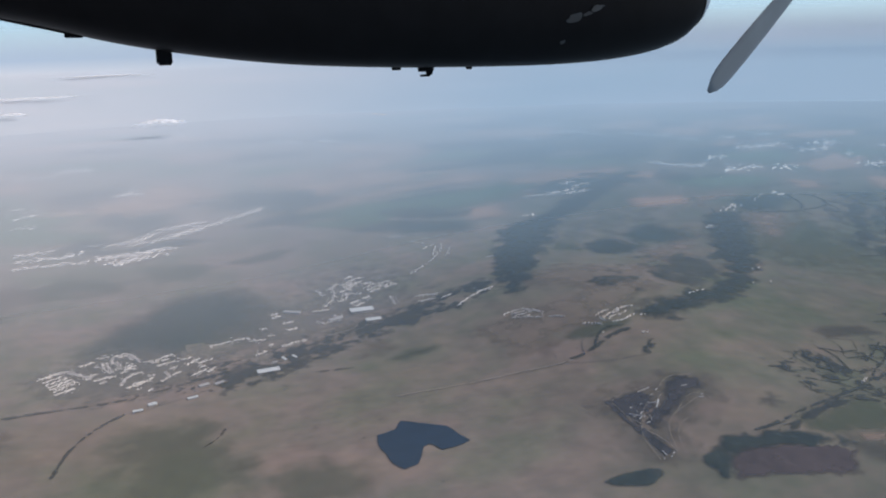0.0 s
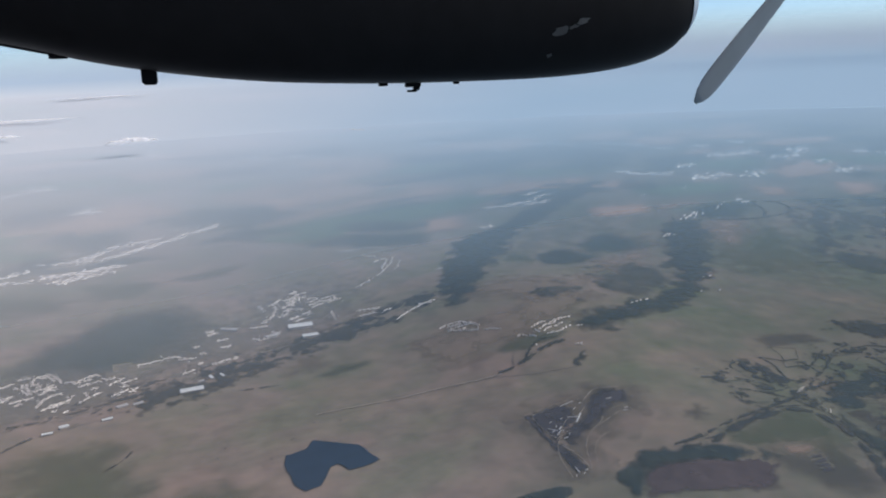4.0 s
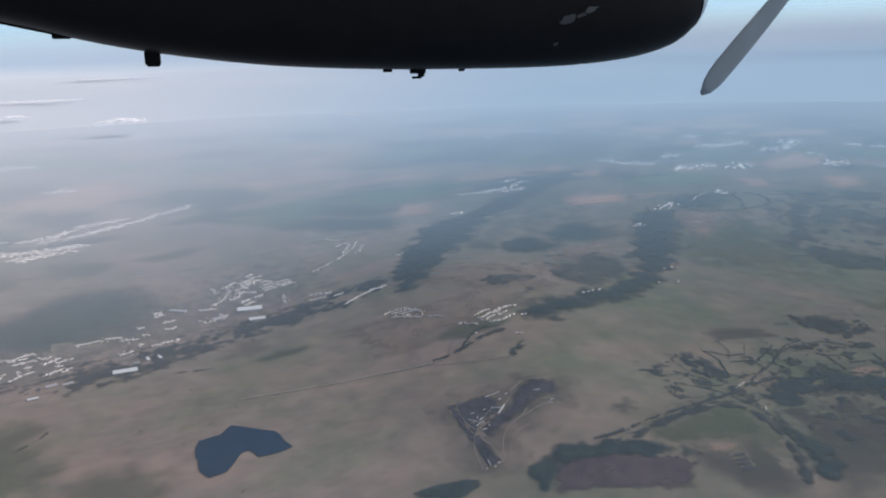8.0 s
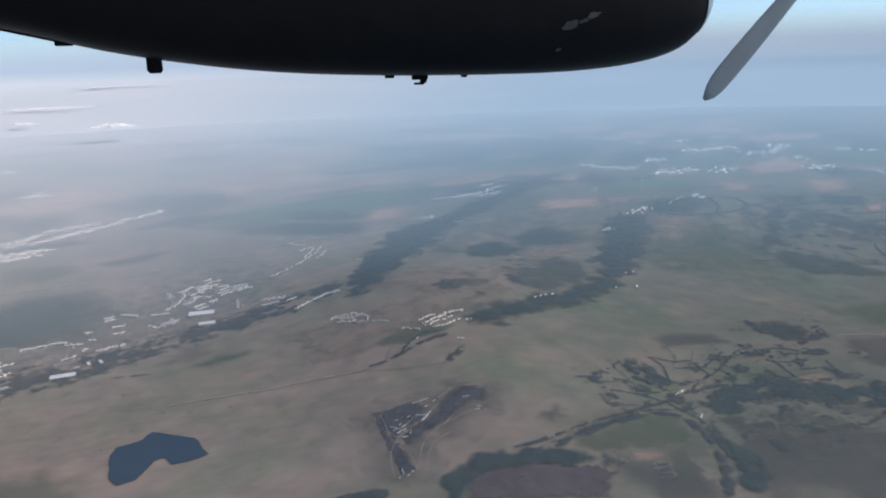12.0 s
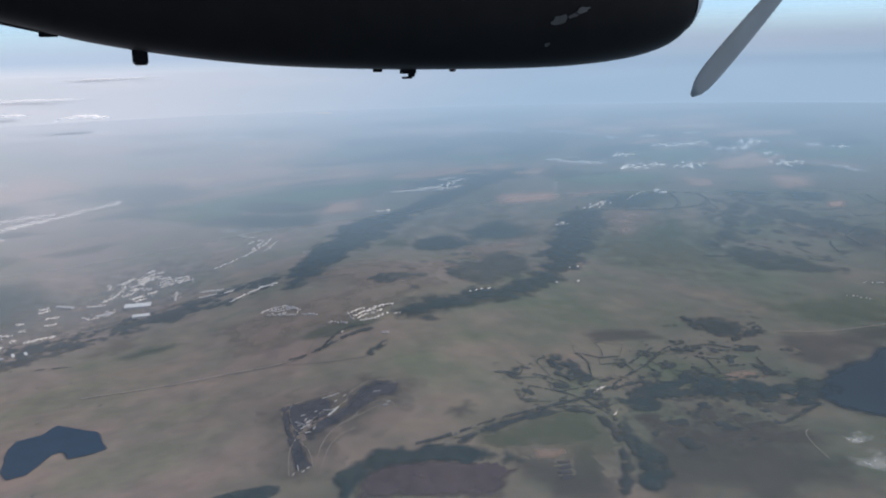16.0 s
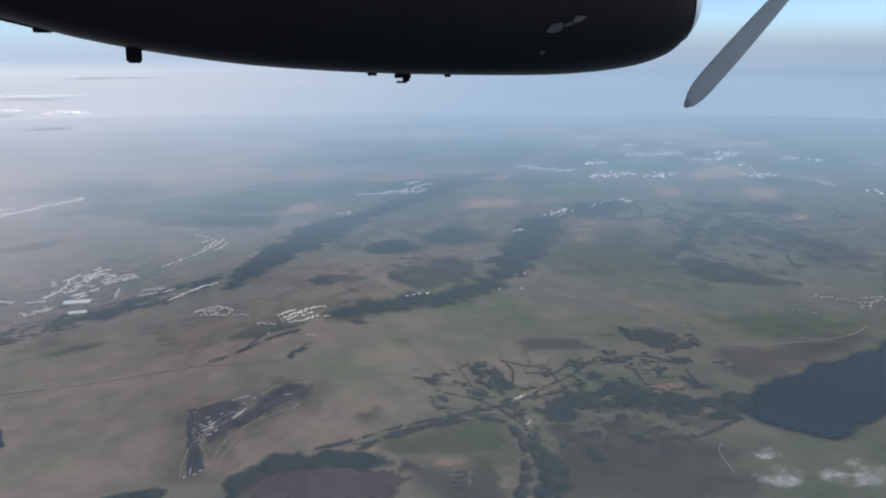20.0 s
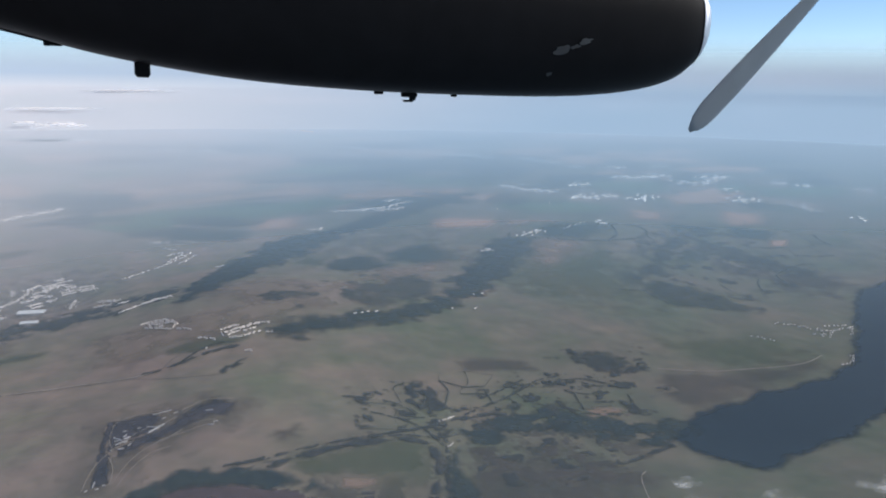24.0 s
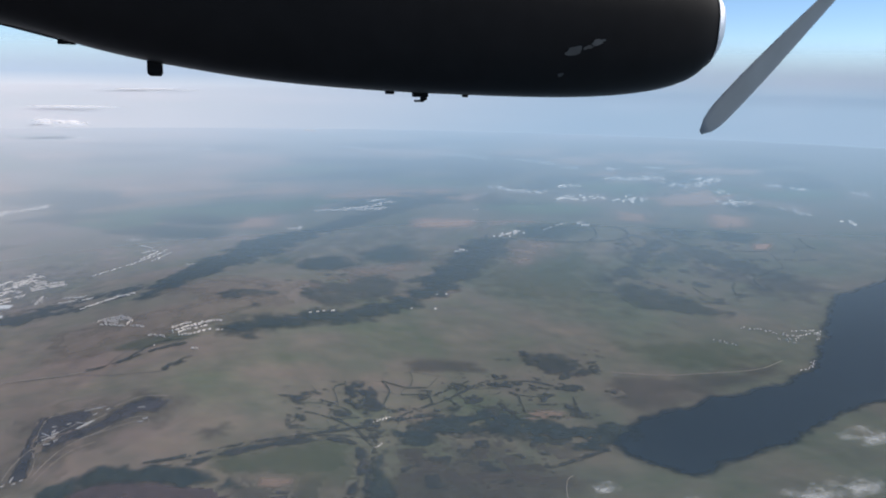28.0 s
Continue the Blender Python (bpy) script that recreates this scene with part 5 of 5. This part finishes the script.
def hedgerows(ring, cell, size, seed, label):
    """Crooked hedges round small fields: bushes of uneven height along the sides of a jittered net, with gaps."""
    rnd, verts, faces = random.Random(seed), [], []
    xs, ys = [p[0] for p in ring], [p[1] for p in ring]
    nodes = {}
    for i in range(int((max(xs) - min(xs)) / cell) + 2):
        for j in range(int((max(ys) - min(ys)) / cell) + 2):
            nodes[i, j] = (min(xs) + (i + 0.35 * j + rnd.uniform(-0.33, 0.33)) * cell, min(ys) + (j - 0.12 * i + rnd.uniform(-0.3, 0.3)) * cell)
    for (i, j), (x0, y0) in nodes.items():
        for other in ((i + 1, j), (i, j + 1)):
            if other not in nodes or rnd.random() < 0.22:
                continue
            x1, y1 = nodes[other]
            steps, bend, thick = int(math.dist((x0, y0), (x1, y1)) / size * 0.9), rnd.gauss(0, cell * 0.08), rnd.choice([0.6, 0.8, 1.0, 1.7])
            for k in range(steps):
                u = k / steps
                x, y = x0 + (x1 - x0) * u + bend * math.sin(math.pi * u), y0 + (y1 - y0) * u - bend * math.sin(math.pi * u)
                if noise.noise((x * 0.4, y * 0.4, seed)) > -0.25 and inside(x, y, ring):
                    bush(verts, faces, x + rnd.gauss(0, size * 0.4), y + rnd.gauss(0, size * 0.4), size * thick * rnd.uniform(0.5, 1.1), rnd)
    tagged(draped(mesh_object("hedgerows", verts, faces, HEDGE_LEAF)), label, "hedge", kind="stuff")


for n, (ring, cell, size, label) in enumerate(HEDGED):
    hedgerows(ring, cell, size, 40 + n, label)


# ---- wind turbines on the far hills ----
def turbine(x, y, turn):
    root = tagged(new("wind_turbine"), "slim white wind turbine on a far hill", "turbine", "wind turbines")
    root.matrix_basis = Matrix.LocRotScale(on_land(x, y, 0.0), Euler((0, 0, turn)), None)
    bm = bmesh.new()
    bmesh.ops.create_cone(bm, cap_ends=True, segments=10, radius1=0.16, radius2=0.09, depth=3.4, matrix=Matrix.Translation((0, 0, 1.7)))
    part("tower", bm, WHITE_SHEET, root)
    bm = bmesh.new()
    box(bm, -0.1, 0.1, -0.22, 0.3, 3.36, 3.56)
    part("housing", bm, WHITE_SHEET, root)
    for k in range(3):
        bm = bmesh.new()
        a = k * 2.094 + turn
        for u0, u1, w in ((0.05, 0.6, 0.085), (0.6, 1.7, 0.05)):
            box(bm, -w, w, -0.27, -0.22, u0, u1)
        for v in bm.verts:
            v.co = Matrix.Rotation(a, 3, "Y") @ v.co + Vector((0, 0, 3.46))
        part("blade", bm, WHITE_SHEET, root)


# ---- houses ----
def box(bm, x0, x1, y0, y1, z0, z1):
    v = [bm.verts.new(p) for p in ((x0, y0, z0), (x1, y0, z0), (x1, y1, z0), (x0, y1, z0), (x0, y0, z1), (x1, y0, z1), (x1, y1, z1), (x0, y1, z1))]
    for f in ((0, 3, 2, 1), (4, 5, 6, 7), (0, 1, 5, 4), (1, 2, 6, 5), (2, 3, 7, 6), (3, 0, 4, 7)):
        bm.faces.new([v[i] for i in f])


def gable(bm, x0, x1, y0, y1, z0, rise, over=0.06):
    x0, x1, y0, y1, ym = x0 - over, x1 + over, y0 - over, y1 + over, (y0 + y1) / 2
    v = [bm.verts.new(p) for p in ((x0, y0, z0), (x1, y0, z0), (x1, y1, z0), (x0, y1, z0), (x0, ym, z0 + rise), (x1, ym, z0 + rise))]
    for f in ((0, 1, 5, 4), (2, 3, 4, 5), (1, 2, 5), (3, 0, 4), (0, 3, 2, 1)):
        bm.faces.new([v[i] for i in f])


def terrace(length):
    root = new("terraced_house")
    bm = bmesh.new()
    box(bm, -length / 2, length / 2, -0.19, 0.19, 0, 0.25)
    part("wall", bm, RENDERED, root)
    bm = bmesh.new()
    gable(bm, -length / 2, length / 2, -0.19, 0.19, 0.25, 0.13)
    part("roof", bm, SLATE, root)
    bm = bmesh.new()
    box(bm, length * 0.2, length * 0.2 + 0.09, -0.05, 0.05, 0.3, 0.45)
    part("chimney", bm, RENDERED, root)
    return root


def plots(streets, gap, rng, spread=0.0):
    """Places for houses along both sides of each street: x, y, turn, length."""
    for line in streets:
        line = rounded(line, 1, closed=False)
        run = 0.0
        for (x0, y0), (x1, y1) in zip(line, line[1:]):
            d = math.hypot(x1 - x0, y1 - y0)
            a = math.atan2(y1 - y0, x1 - x0)
            s = gap * 0.5 - run
            while s < d:
                if rng.random() < 0.93:
                    side = 1 if rng.random() < 0.5 else -1
                    o = side * rng.uniform(0.1, 0.25) + rng.gauss(0, spread)
                    yield x0 + (x1 - x0) * s / d - math.sin(a) * o, y0 + (y1 - y0) * s / d + math.cos(a) * o, a + rng.uniform(-0.06, 0.06)
                s += gap * rng.uniform(0.75, 1.3)
            run = 0.0


for x, y in TURBINES:
    turbine(x, y, 0.3 + 0.01 * x)

rng = random.Random(5)
kinds = [terrace(0.6), terrace(0.75), terrace(0.45)]
first = set()
for streets, label, group in (
    (FAN_VILLAGE, "pale rendered terraced house in a fan-shaped hill estate", "houses of the fan-shaped estate"),
    (OVAL_VILLAGE, "pale rendered terraced house in an oval hill village", "houses of the oval village"),
    (FARMSTEADS[:4], "white farm building beside a lane", "farm buildings"),
):
    for x, y, a in plots(streets, 0.82, rng):
        k = rng.choice(kinds)
        m = Matrix.LocRotScale(on_land(x, y, 0.2), Euler((0, 0, a)), (0.55,) * 3 if streets is not FAN_VILLAGE and streets is not OVAL_VILLAGE else (0.95, 0.7, 1.05))
        if k.name not in first:
            first.add(k.name)
            k.matrix_basis, h = m, k
        else:
            h = copy_thing(k, m)
        tagged(h, label, "house", group)


def town(name, streets, label, gap, size, rng, spread=0.0, tall=0.75, roofing=SLATE):
    wall, roof = bmesh.new(), bmesh.new()
    for x, y, a in plots(streets, gap, rng, spread):
        m = Matrix.LocRotScale(on_land(x, y, 0.2), Euler((0, 0, a)), (size * rng.uniform(0.7, 1.6), size * rng.uniform(0.75, 1.2), size * tall * rng.uniform(0.8, 1.25)))
        for bm, make in ((wall, box), (roof, gable)):
            n = len(bm.verts)
            make(bm, -0.5, 0.5, -0.24, 0.24, *((0, 0.42) if make is box else (0.42, 0.2)))
            bm.verts.ensure_lookup_table()
            for v in bm.verts[n:]:
                v.co = m @ v.co
    root = tagged(new(name), label, "houses", kind="stuff")
    part("wall", wall, RENDERED, root)
    part("roof", roof, roofing, root)


town("village_houses", SHORE_VILLAGE, "pale houses of the village on the estuary shore", 1.3, 0.58, rng, 0.45)
town("village_houses", BROOK_VILLAGE, "pale houses along the valley road", 1.0, 0.75, rng, 0.2)
town("village_houses", ARC_VILLAGE, "pale houses on a curving hillside street", 0.95, 0.62, rng, 0.3)
town("farm_buildings", FARMSTEADS[4:], "small white buildings scattered over the far moor", 2.0, 0.8, rng, 0.4)
town("town_houses", UPPER_TOWN, "dense rows of pale houses of a valley town", 0.52, 0.47, rng, 0.14)
town("town_houses", UPPER_TOWN, "loosely set pale houses behind the terraces of the valley town", 0.5, 0.4, rng, 1.0)
town("town_houses", LOWER_TOWN, "curving rows of pale houses on a valley estate", 0.54, 0.44, rng)
town("town_houses", LOWER_TOWN, "loosely set pale houses among the estate rows", 0.7, 0.38, rng, 0.7)
town("town_houses", UPPER_TOWN, "small closely packed pale houses filling the valley town", 0.42, 0.3, rng, 0.6)
town("town_houses", LOWER_TOWN, "small closely packed pale houses filling the valley estate", 0.45, 0.3, rng, 0.45)
town("town_houses", STRIP_TOWN, "long pale built-up strip on the far hillside", 0.7, 1.15, rng, 1.6, 0.8)
town("town_houses", STRIP_OUTSKIRTS, "pale outlying rows of houses beyond the hillside town", 1.0, 1.15, rng, 1.9, 0.8)
town("village_houses", RIDGE_VILLAGE, "bright houses of a village at the valley head", 0.9, 1.1, rng, 1.5, 0.8)
town("town_houses", FAR_TOWNS, "scattered bright buildings of towns in the hazy distance", 1.3, 1.6, rng, 3.2, 0.9, WHITE_SHEET)


def shed(a, c, width, kind):
    root = new("industrial_shed")
    root.matrix_basis = Matrix.LocRotScale(on_land((a[0] + c[0]) / 2, (a[1] + c[1]) / 2, 0.25), Euler((0, 0, math.atan2(c[1] - a[1], c[0] - a[0]))), None)
    w, l, h = width * (0.7 if width < 0.6 else 1.0), math.dist(a, c), min(0.5, 0.1 + width * 0.12)
    bm = bmesh.new()
    box(bm, -l / 2, l / 2, -w / 2, w / 2, -0.1, h)
    part("wall", bm, PALE_SHEET, root)
    bays = max(1, int(w / 1.2))
    for i in range(bays):
        bm = bmesh.new()
        gable(bm, -l / 2, l / 2, -w / 2 + w * i / bays, -w / 2 + w * (i + 1) / bays, h, min(0.14, w * 0.12), 0.02)
        part("roof", bm, SHED_SHEET if kind == "white" else PALE_SHEET, root)
    tagged(root, "long %s-roofed industrial shed" % kind, "shed", "industrial sheds")


for a, c, width, kind in SHEDS:
    shed(a, c, width, kind)


# ---- clouds ----
def cloud(name, x, y, z, length, depth, height, seed, label, vapour, turn=0.0, sides=(1.0, -0.35)):
    """A cloud with a billowed top and a flatter base that thins out to nothing at its ragged rim."""
    n = 44
    verts, cover, faces = [], [], []
    for side in sides:
        for i in range(n):
            for j in range(n):
                u, v = 2 * i / (n - 1) - 1, 2 * j / (n - 1) - 1
                p = Vector((u * 1.6 + seed * 7.3, v * 1.6, seed))
                body = 1 - (u * u + v * v) ** 0.9 + 0.75 * noise.noise(p) + 0.4 * noise.noise(p * 2.7) + 0.2 * noise.noise(p * 6.1)
                c = max(0.0, min(1.0, body)) * max(0.0, 1 - max(abs(u), abs(v)) ** 6)
                verts.append((u * length / 2, v * depth / 2, side * height * c ** 0.7 * (1 + 0.4 * noise.noise(p * 4.0))))
                cover.append(c ** 1.6)
    for s in [k * n * n for k in range(len(sides))]:
        faces += [(s + i * n + j, s + (i + 1) * n + j, s + (i + 1) * n + j + 1, s + i * n + j + 1) for i in range(n - 1) for j in range(n - 1) if max(cover[s + i * n + j], cover[s + (i + 1) * n + j + 1]) > 0.01]
    ob = with_cover(mesh_object(name, verts, faces, vapour, smooth=True), cover)
    ob.location, ob.rotation_euler = (x, y, z), (0, 0, turn)
    tagged(ob, label, "cloud", kind="stuff")


VAPOUR = veil("thin_vapour", (0.88, 0.88, 0.88), 1.0e4, 1.0e5, 0.45, 0.8, wisps=0.13, cover=True)
FAR_VAPOUR = veil("lit_vapour", (0.97, 0.93, 0.92), 1.0e4, 1.0e5, 0.6, 0.7, cover=True)
for i, (x, y) in enumerate(LOW_CLOUDS):
    cloud("low_cloud", *on_land(x, y, 3.5), (17, 15, 14, 18, 8, 15)[i], (11, 10, 9, 11, 5, 9)[i], 1.0, i, "small ragged white cloud drifting over the shore", VAPOUR)
for i, (x, y) in enumerate(FAR_CLOUDS):
    cloud("far_cloud", *on_land(x, y, 12), *FAR_CLOUD_SIZES[i], 20 + i, "flat pinkish-white cloud bank over far hills", FAR_VAPOUR, sides=(1.0,))

# ---- the engine under the wing ----
# stations along the cowling: x, underside, top, half width
KEEL = [(-900, 317, 560, 120), (-700, 284, 590, 160), (-450, 234, 600, 190), (-200, 172, 600, 205), (50, 128, 600, 210), (350, 92, 600, 210), (700, 72, 595, 210), (1009, 65, 590, 205), (1383, 64, 580, 195), (1640, 76, 570, 185), (1843, 104, 555, 170), (1972, 144, 535, 155), (2041, 195, 510, 140)]
NACELLE_Y = 3000.0


def loft(stations, n=40, power=2.6):
    verts, faces = [], []
    for x, lo, hi, half in stations:
        for a in range(n):
            c, s = math.cos(2 * math.pi * a / n), math.sin(2 * math.pi * a / n)
            verts.append((x, NACELLE_Y + half * math.copysign(abs(c) ** (2 / power), c), (lo + hi) / 2 + (hi - lo) / 2 * math.copysign(abs(s) ** (2 / power), s)))
    for k in range(len(stations) - 1):
        for a in range(n):
            b = (a + 1) % n
            faces.append((k * n + a, k * n + b, (k + 1) * n + b, (k + 1) * n + a))
    faces.append(tuple(range(n)))
    faces.append(tuple(range((len(stations) - 1) * n, len(stations) * n))[::-1])
    return verts, faces


def smooth_stations(stations, steps):
    xs = np.array(stations, float)
    out = []
    for k in range(len(xs) - 1):
        p0, p1, p2, p3 = xs[max(0, k - 1)], xs[k], xs[k + 1], xs[min(len(xs) - 1, k + 2)]
        for i in range(steps):
            t = i / steps
            out.append(tuple(0.5 * (2 * p1 + (p2 - p0) * t + (2 * p0 - 5 * p1 + 4 * p2 - p3) * t * t + (3 * p1 - p0 - 3 * p2 + p3) * t ** 3)))
    return out + [tuple(xs[-1])]


nacelle = tagged(new("engine_nacelle"), "glossy black turboprop engine cowling with a bare metal nose lip", "engine")
v, f = loft(smooth_stations(KEEL, 4))
mesh_object("cowling", v, f, COWL, nacelle, smooth=True)
v, f = loft(smooth_stations([(2042, 193, 512, 142), (2068, 226, 495, 132), (2087, 268, 470, 116), (2094, 300, 445, 100), (2085, 316, 430, 92)], 3))
tagged(mesh_object("intake_lip", v, f, LIP, nacelle, smooth=True), "bare metal intake lip")


nacelle.matrix_basis = Matrix.LocRotScale((132.6, -42.8, 14.0), Euler((0, 0.0163, 0)), (0.5536,) * 3)


def fitting(name, label, pieces, mat=COWL):
    bm = bmesh.new()
    for x0, x1, z0, z1, d in pieces:
        box(bm, x0, x1, NACELLE_Y - d, NACELLE_Y + d, z0, z1)
    bmesh.ops.bevel(bm, geom=list(bm.edges), offset=2.0, segments=2, affect="EDGES")
    part(name, bm, mat, nacelle, label)


fitting("drain_mast", "short black drain mast", [(-76, -26, 104, 165, 12), (-70, -30, 98, 106, 9)])
fitting("hook", "bent drain hook", [(845, 905, 52, 76, 8), (876, 900, 40, 54, 7), (852, 890, 34, 42, 7)])
fitting("stub", "small drain stub", [(742, 775, 60, 80, 8)])
fitting("stub", "small drain stub", [(1040, 1062, 56, 72, 8)])
bm = bmesh.new()
box(bm, -575, -325, NACELLE_Y - 30, NACELLE_Y + 30, -4, 4)
for v in bm.verts:
    v.co.z += 230 - (v.co.x + 440) * 0.235
part("tail_fairing", bm, COWL, nacelle, "thin dark fairing edge")
fitting("stub", "small latch under the rear cowling", [(-345, -290, 190, 225, 10)])



def scuff(x0, z0, wide, tall, seed):
    """A patch painted as a reflection that follows the cowling's curve."""
    bm = bmesh.new()
    ring = []
    for a in range(20):
        k = 1 + 0.6 * noise.noise((math.cos(a * math.pi / 10) * 1.5, math.sin(a * math.pi / 10) * 1.5, seed))
        x, z = x0 + wide * k * math.cos(a * math.pi / 10), z0 + tall * k * math.sin(a * math.pi / 10) + 0.25 * wide * math.cos(a * math.pi / 10)
        s = min(0.999, abs((z - 325) / 262))
        ring.append(bm.verts.new((x, NACELLE_Y - 194 * (1 - s ** 2.6) ** (1 / 2.6) - 3, z)))
    mid = bm.verts.new((x0, sum(v.co.y for v in ring) / 20, z0))
    for a in range(20):
        bm.faces.new((ring[a], ring[(a + 1) % 20], mid))
    part("scuff", bm, REFLECTION_GREY, nacelle, "faint pale patch painted as a reflection")


scuff(1400, 236, 34, 16, 1.0)
scuff(1450, 250, 18, 8, 4.0)
scuff(1492, 270, 26, 10, 2.0)
scuff(1362, 150, 10, 8, 7.0)

# ---- the propeller ----
propeller = tagged(new("propeller"), "dark grey propeller blade in front of the engine", "propeller")


def blade(angle, length):
    bm = bmesh.new()
    rows = []
    for i in range(31):
        s = i / 30
        chord = 62 * (0.55 + 1.0 * s - 0.85 * s ** 3) * (1 if s < 0.9 else math.sqrt(max(0.04, 1 - ((s - 0.9) / 0.1) ** 2)))
        twist = radians(50 - 38 * s)
        ring = []
        for a in range(12):
            u, w = math.cos(2 * math.pi * a / 12) * chord * 0.5, math.sin(2 * math.pi * a / 12) * chord * 0.07
            ring.append(bm.verts.new((u * math.cos(twist) - w * math.sin(twist), u * math.sin(twist) + w * math.cos(twist), -40 - s * length)))
        rows.append(ring)
    for r0, r1 in zip(rows, rows[1:]):
        for a in range(12):
            bm.faces.new((r0[a], r0[(a + 1) % 12], r1[(a + 1) % 12], r1[a]))
    bm.faces.new(rows[-1])
    bm.faces.new(rows[0][::-1])
    for fc in bm.faces:
        fc.smooth = True
    ob = part("blade", bm, BLADE, propeller)
    ob.rotation_euler = (0, angle, 0)
    return ob


blade(radians(45.9), 541)
bm = bmesh.new()
bmesh.ops.create_uvsphere(bm, u_segments=24, v_segments=12, radius=48, matrix=Matrix.Diagonal((1.5, 1, 1, 1)))
part("spinner", bm, COWL, propeller)
propeller.location = (1455, 1250, 391)
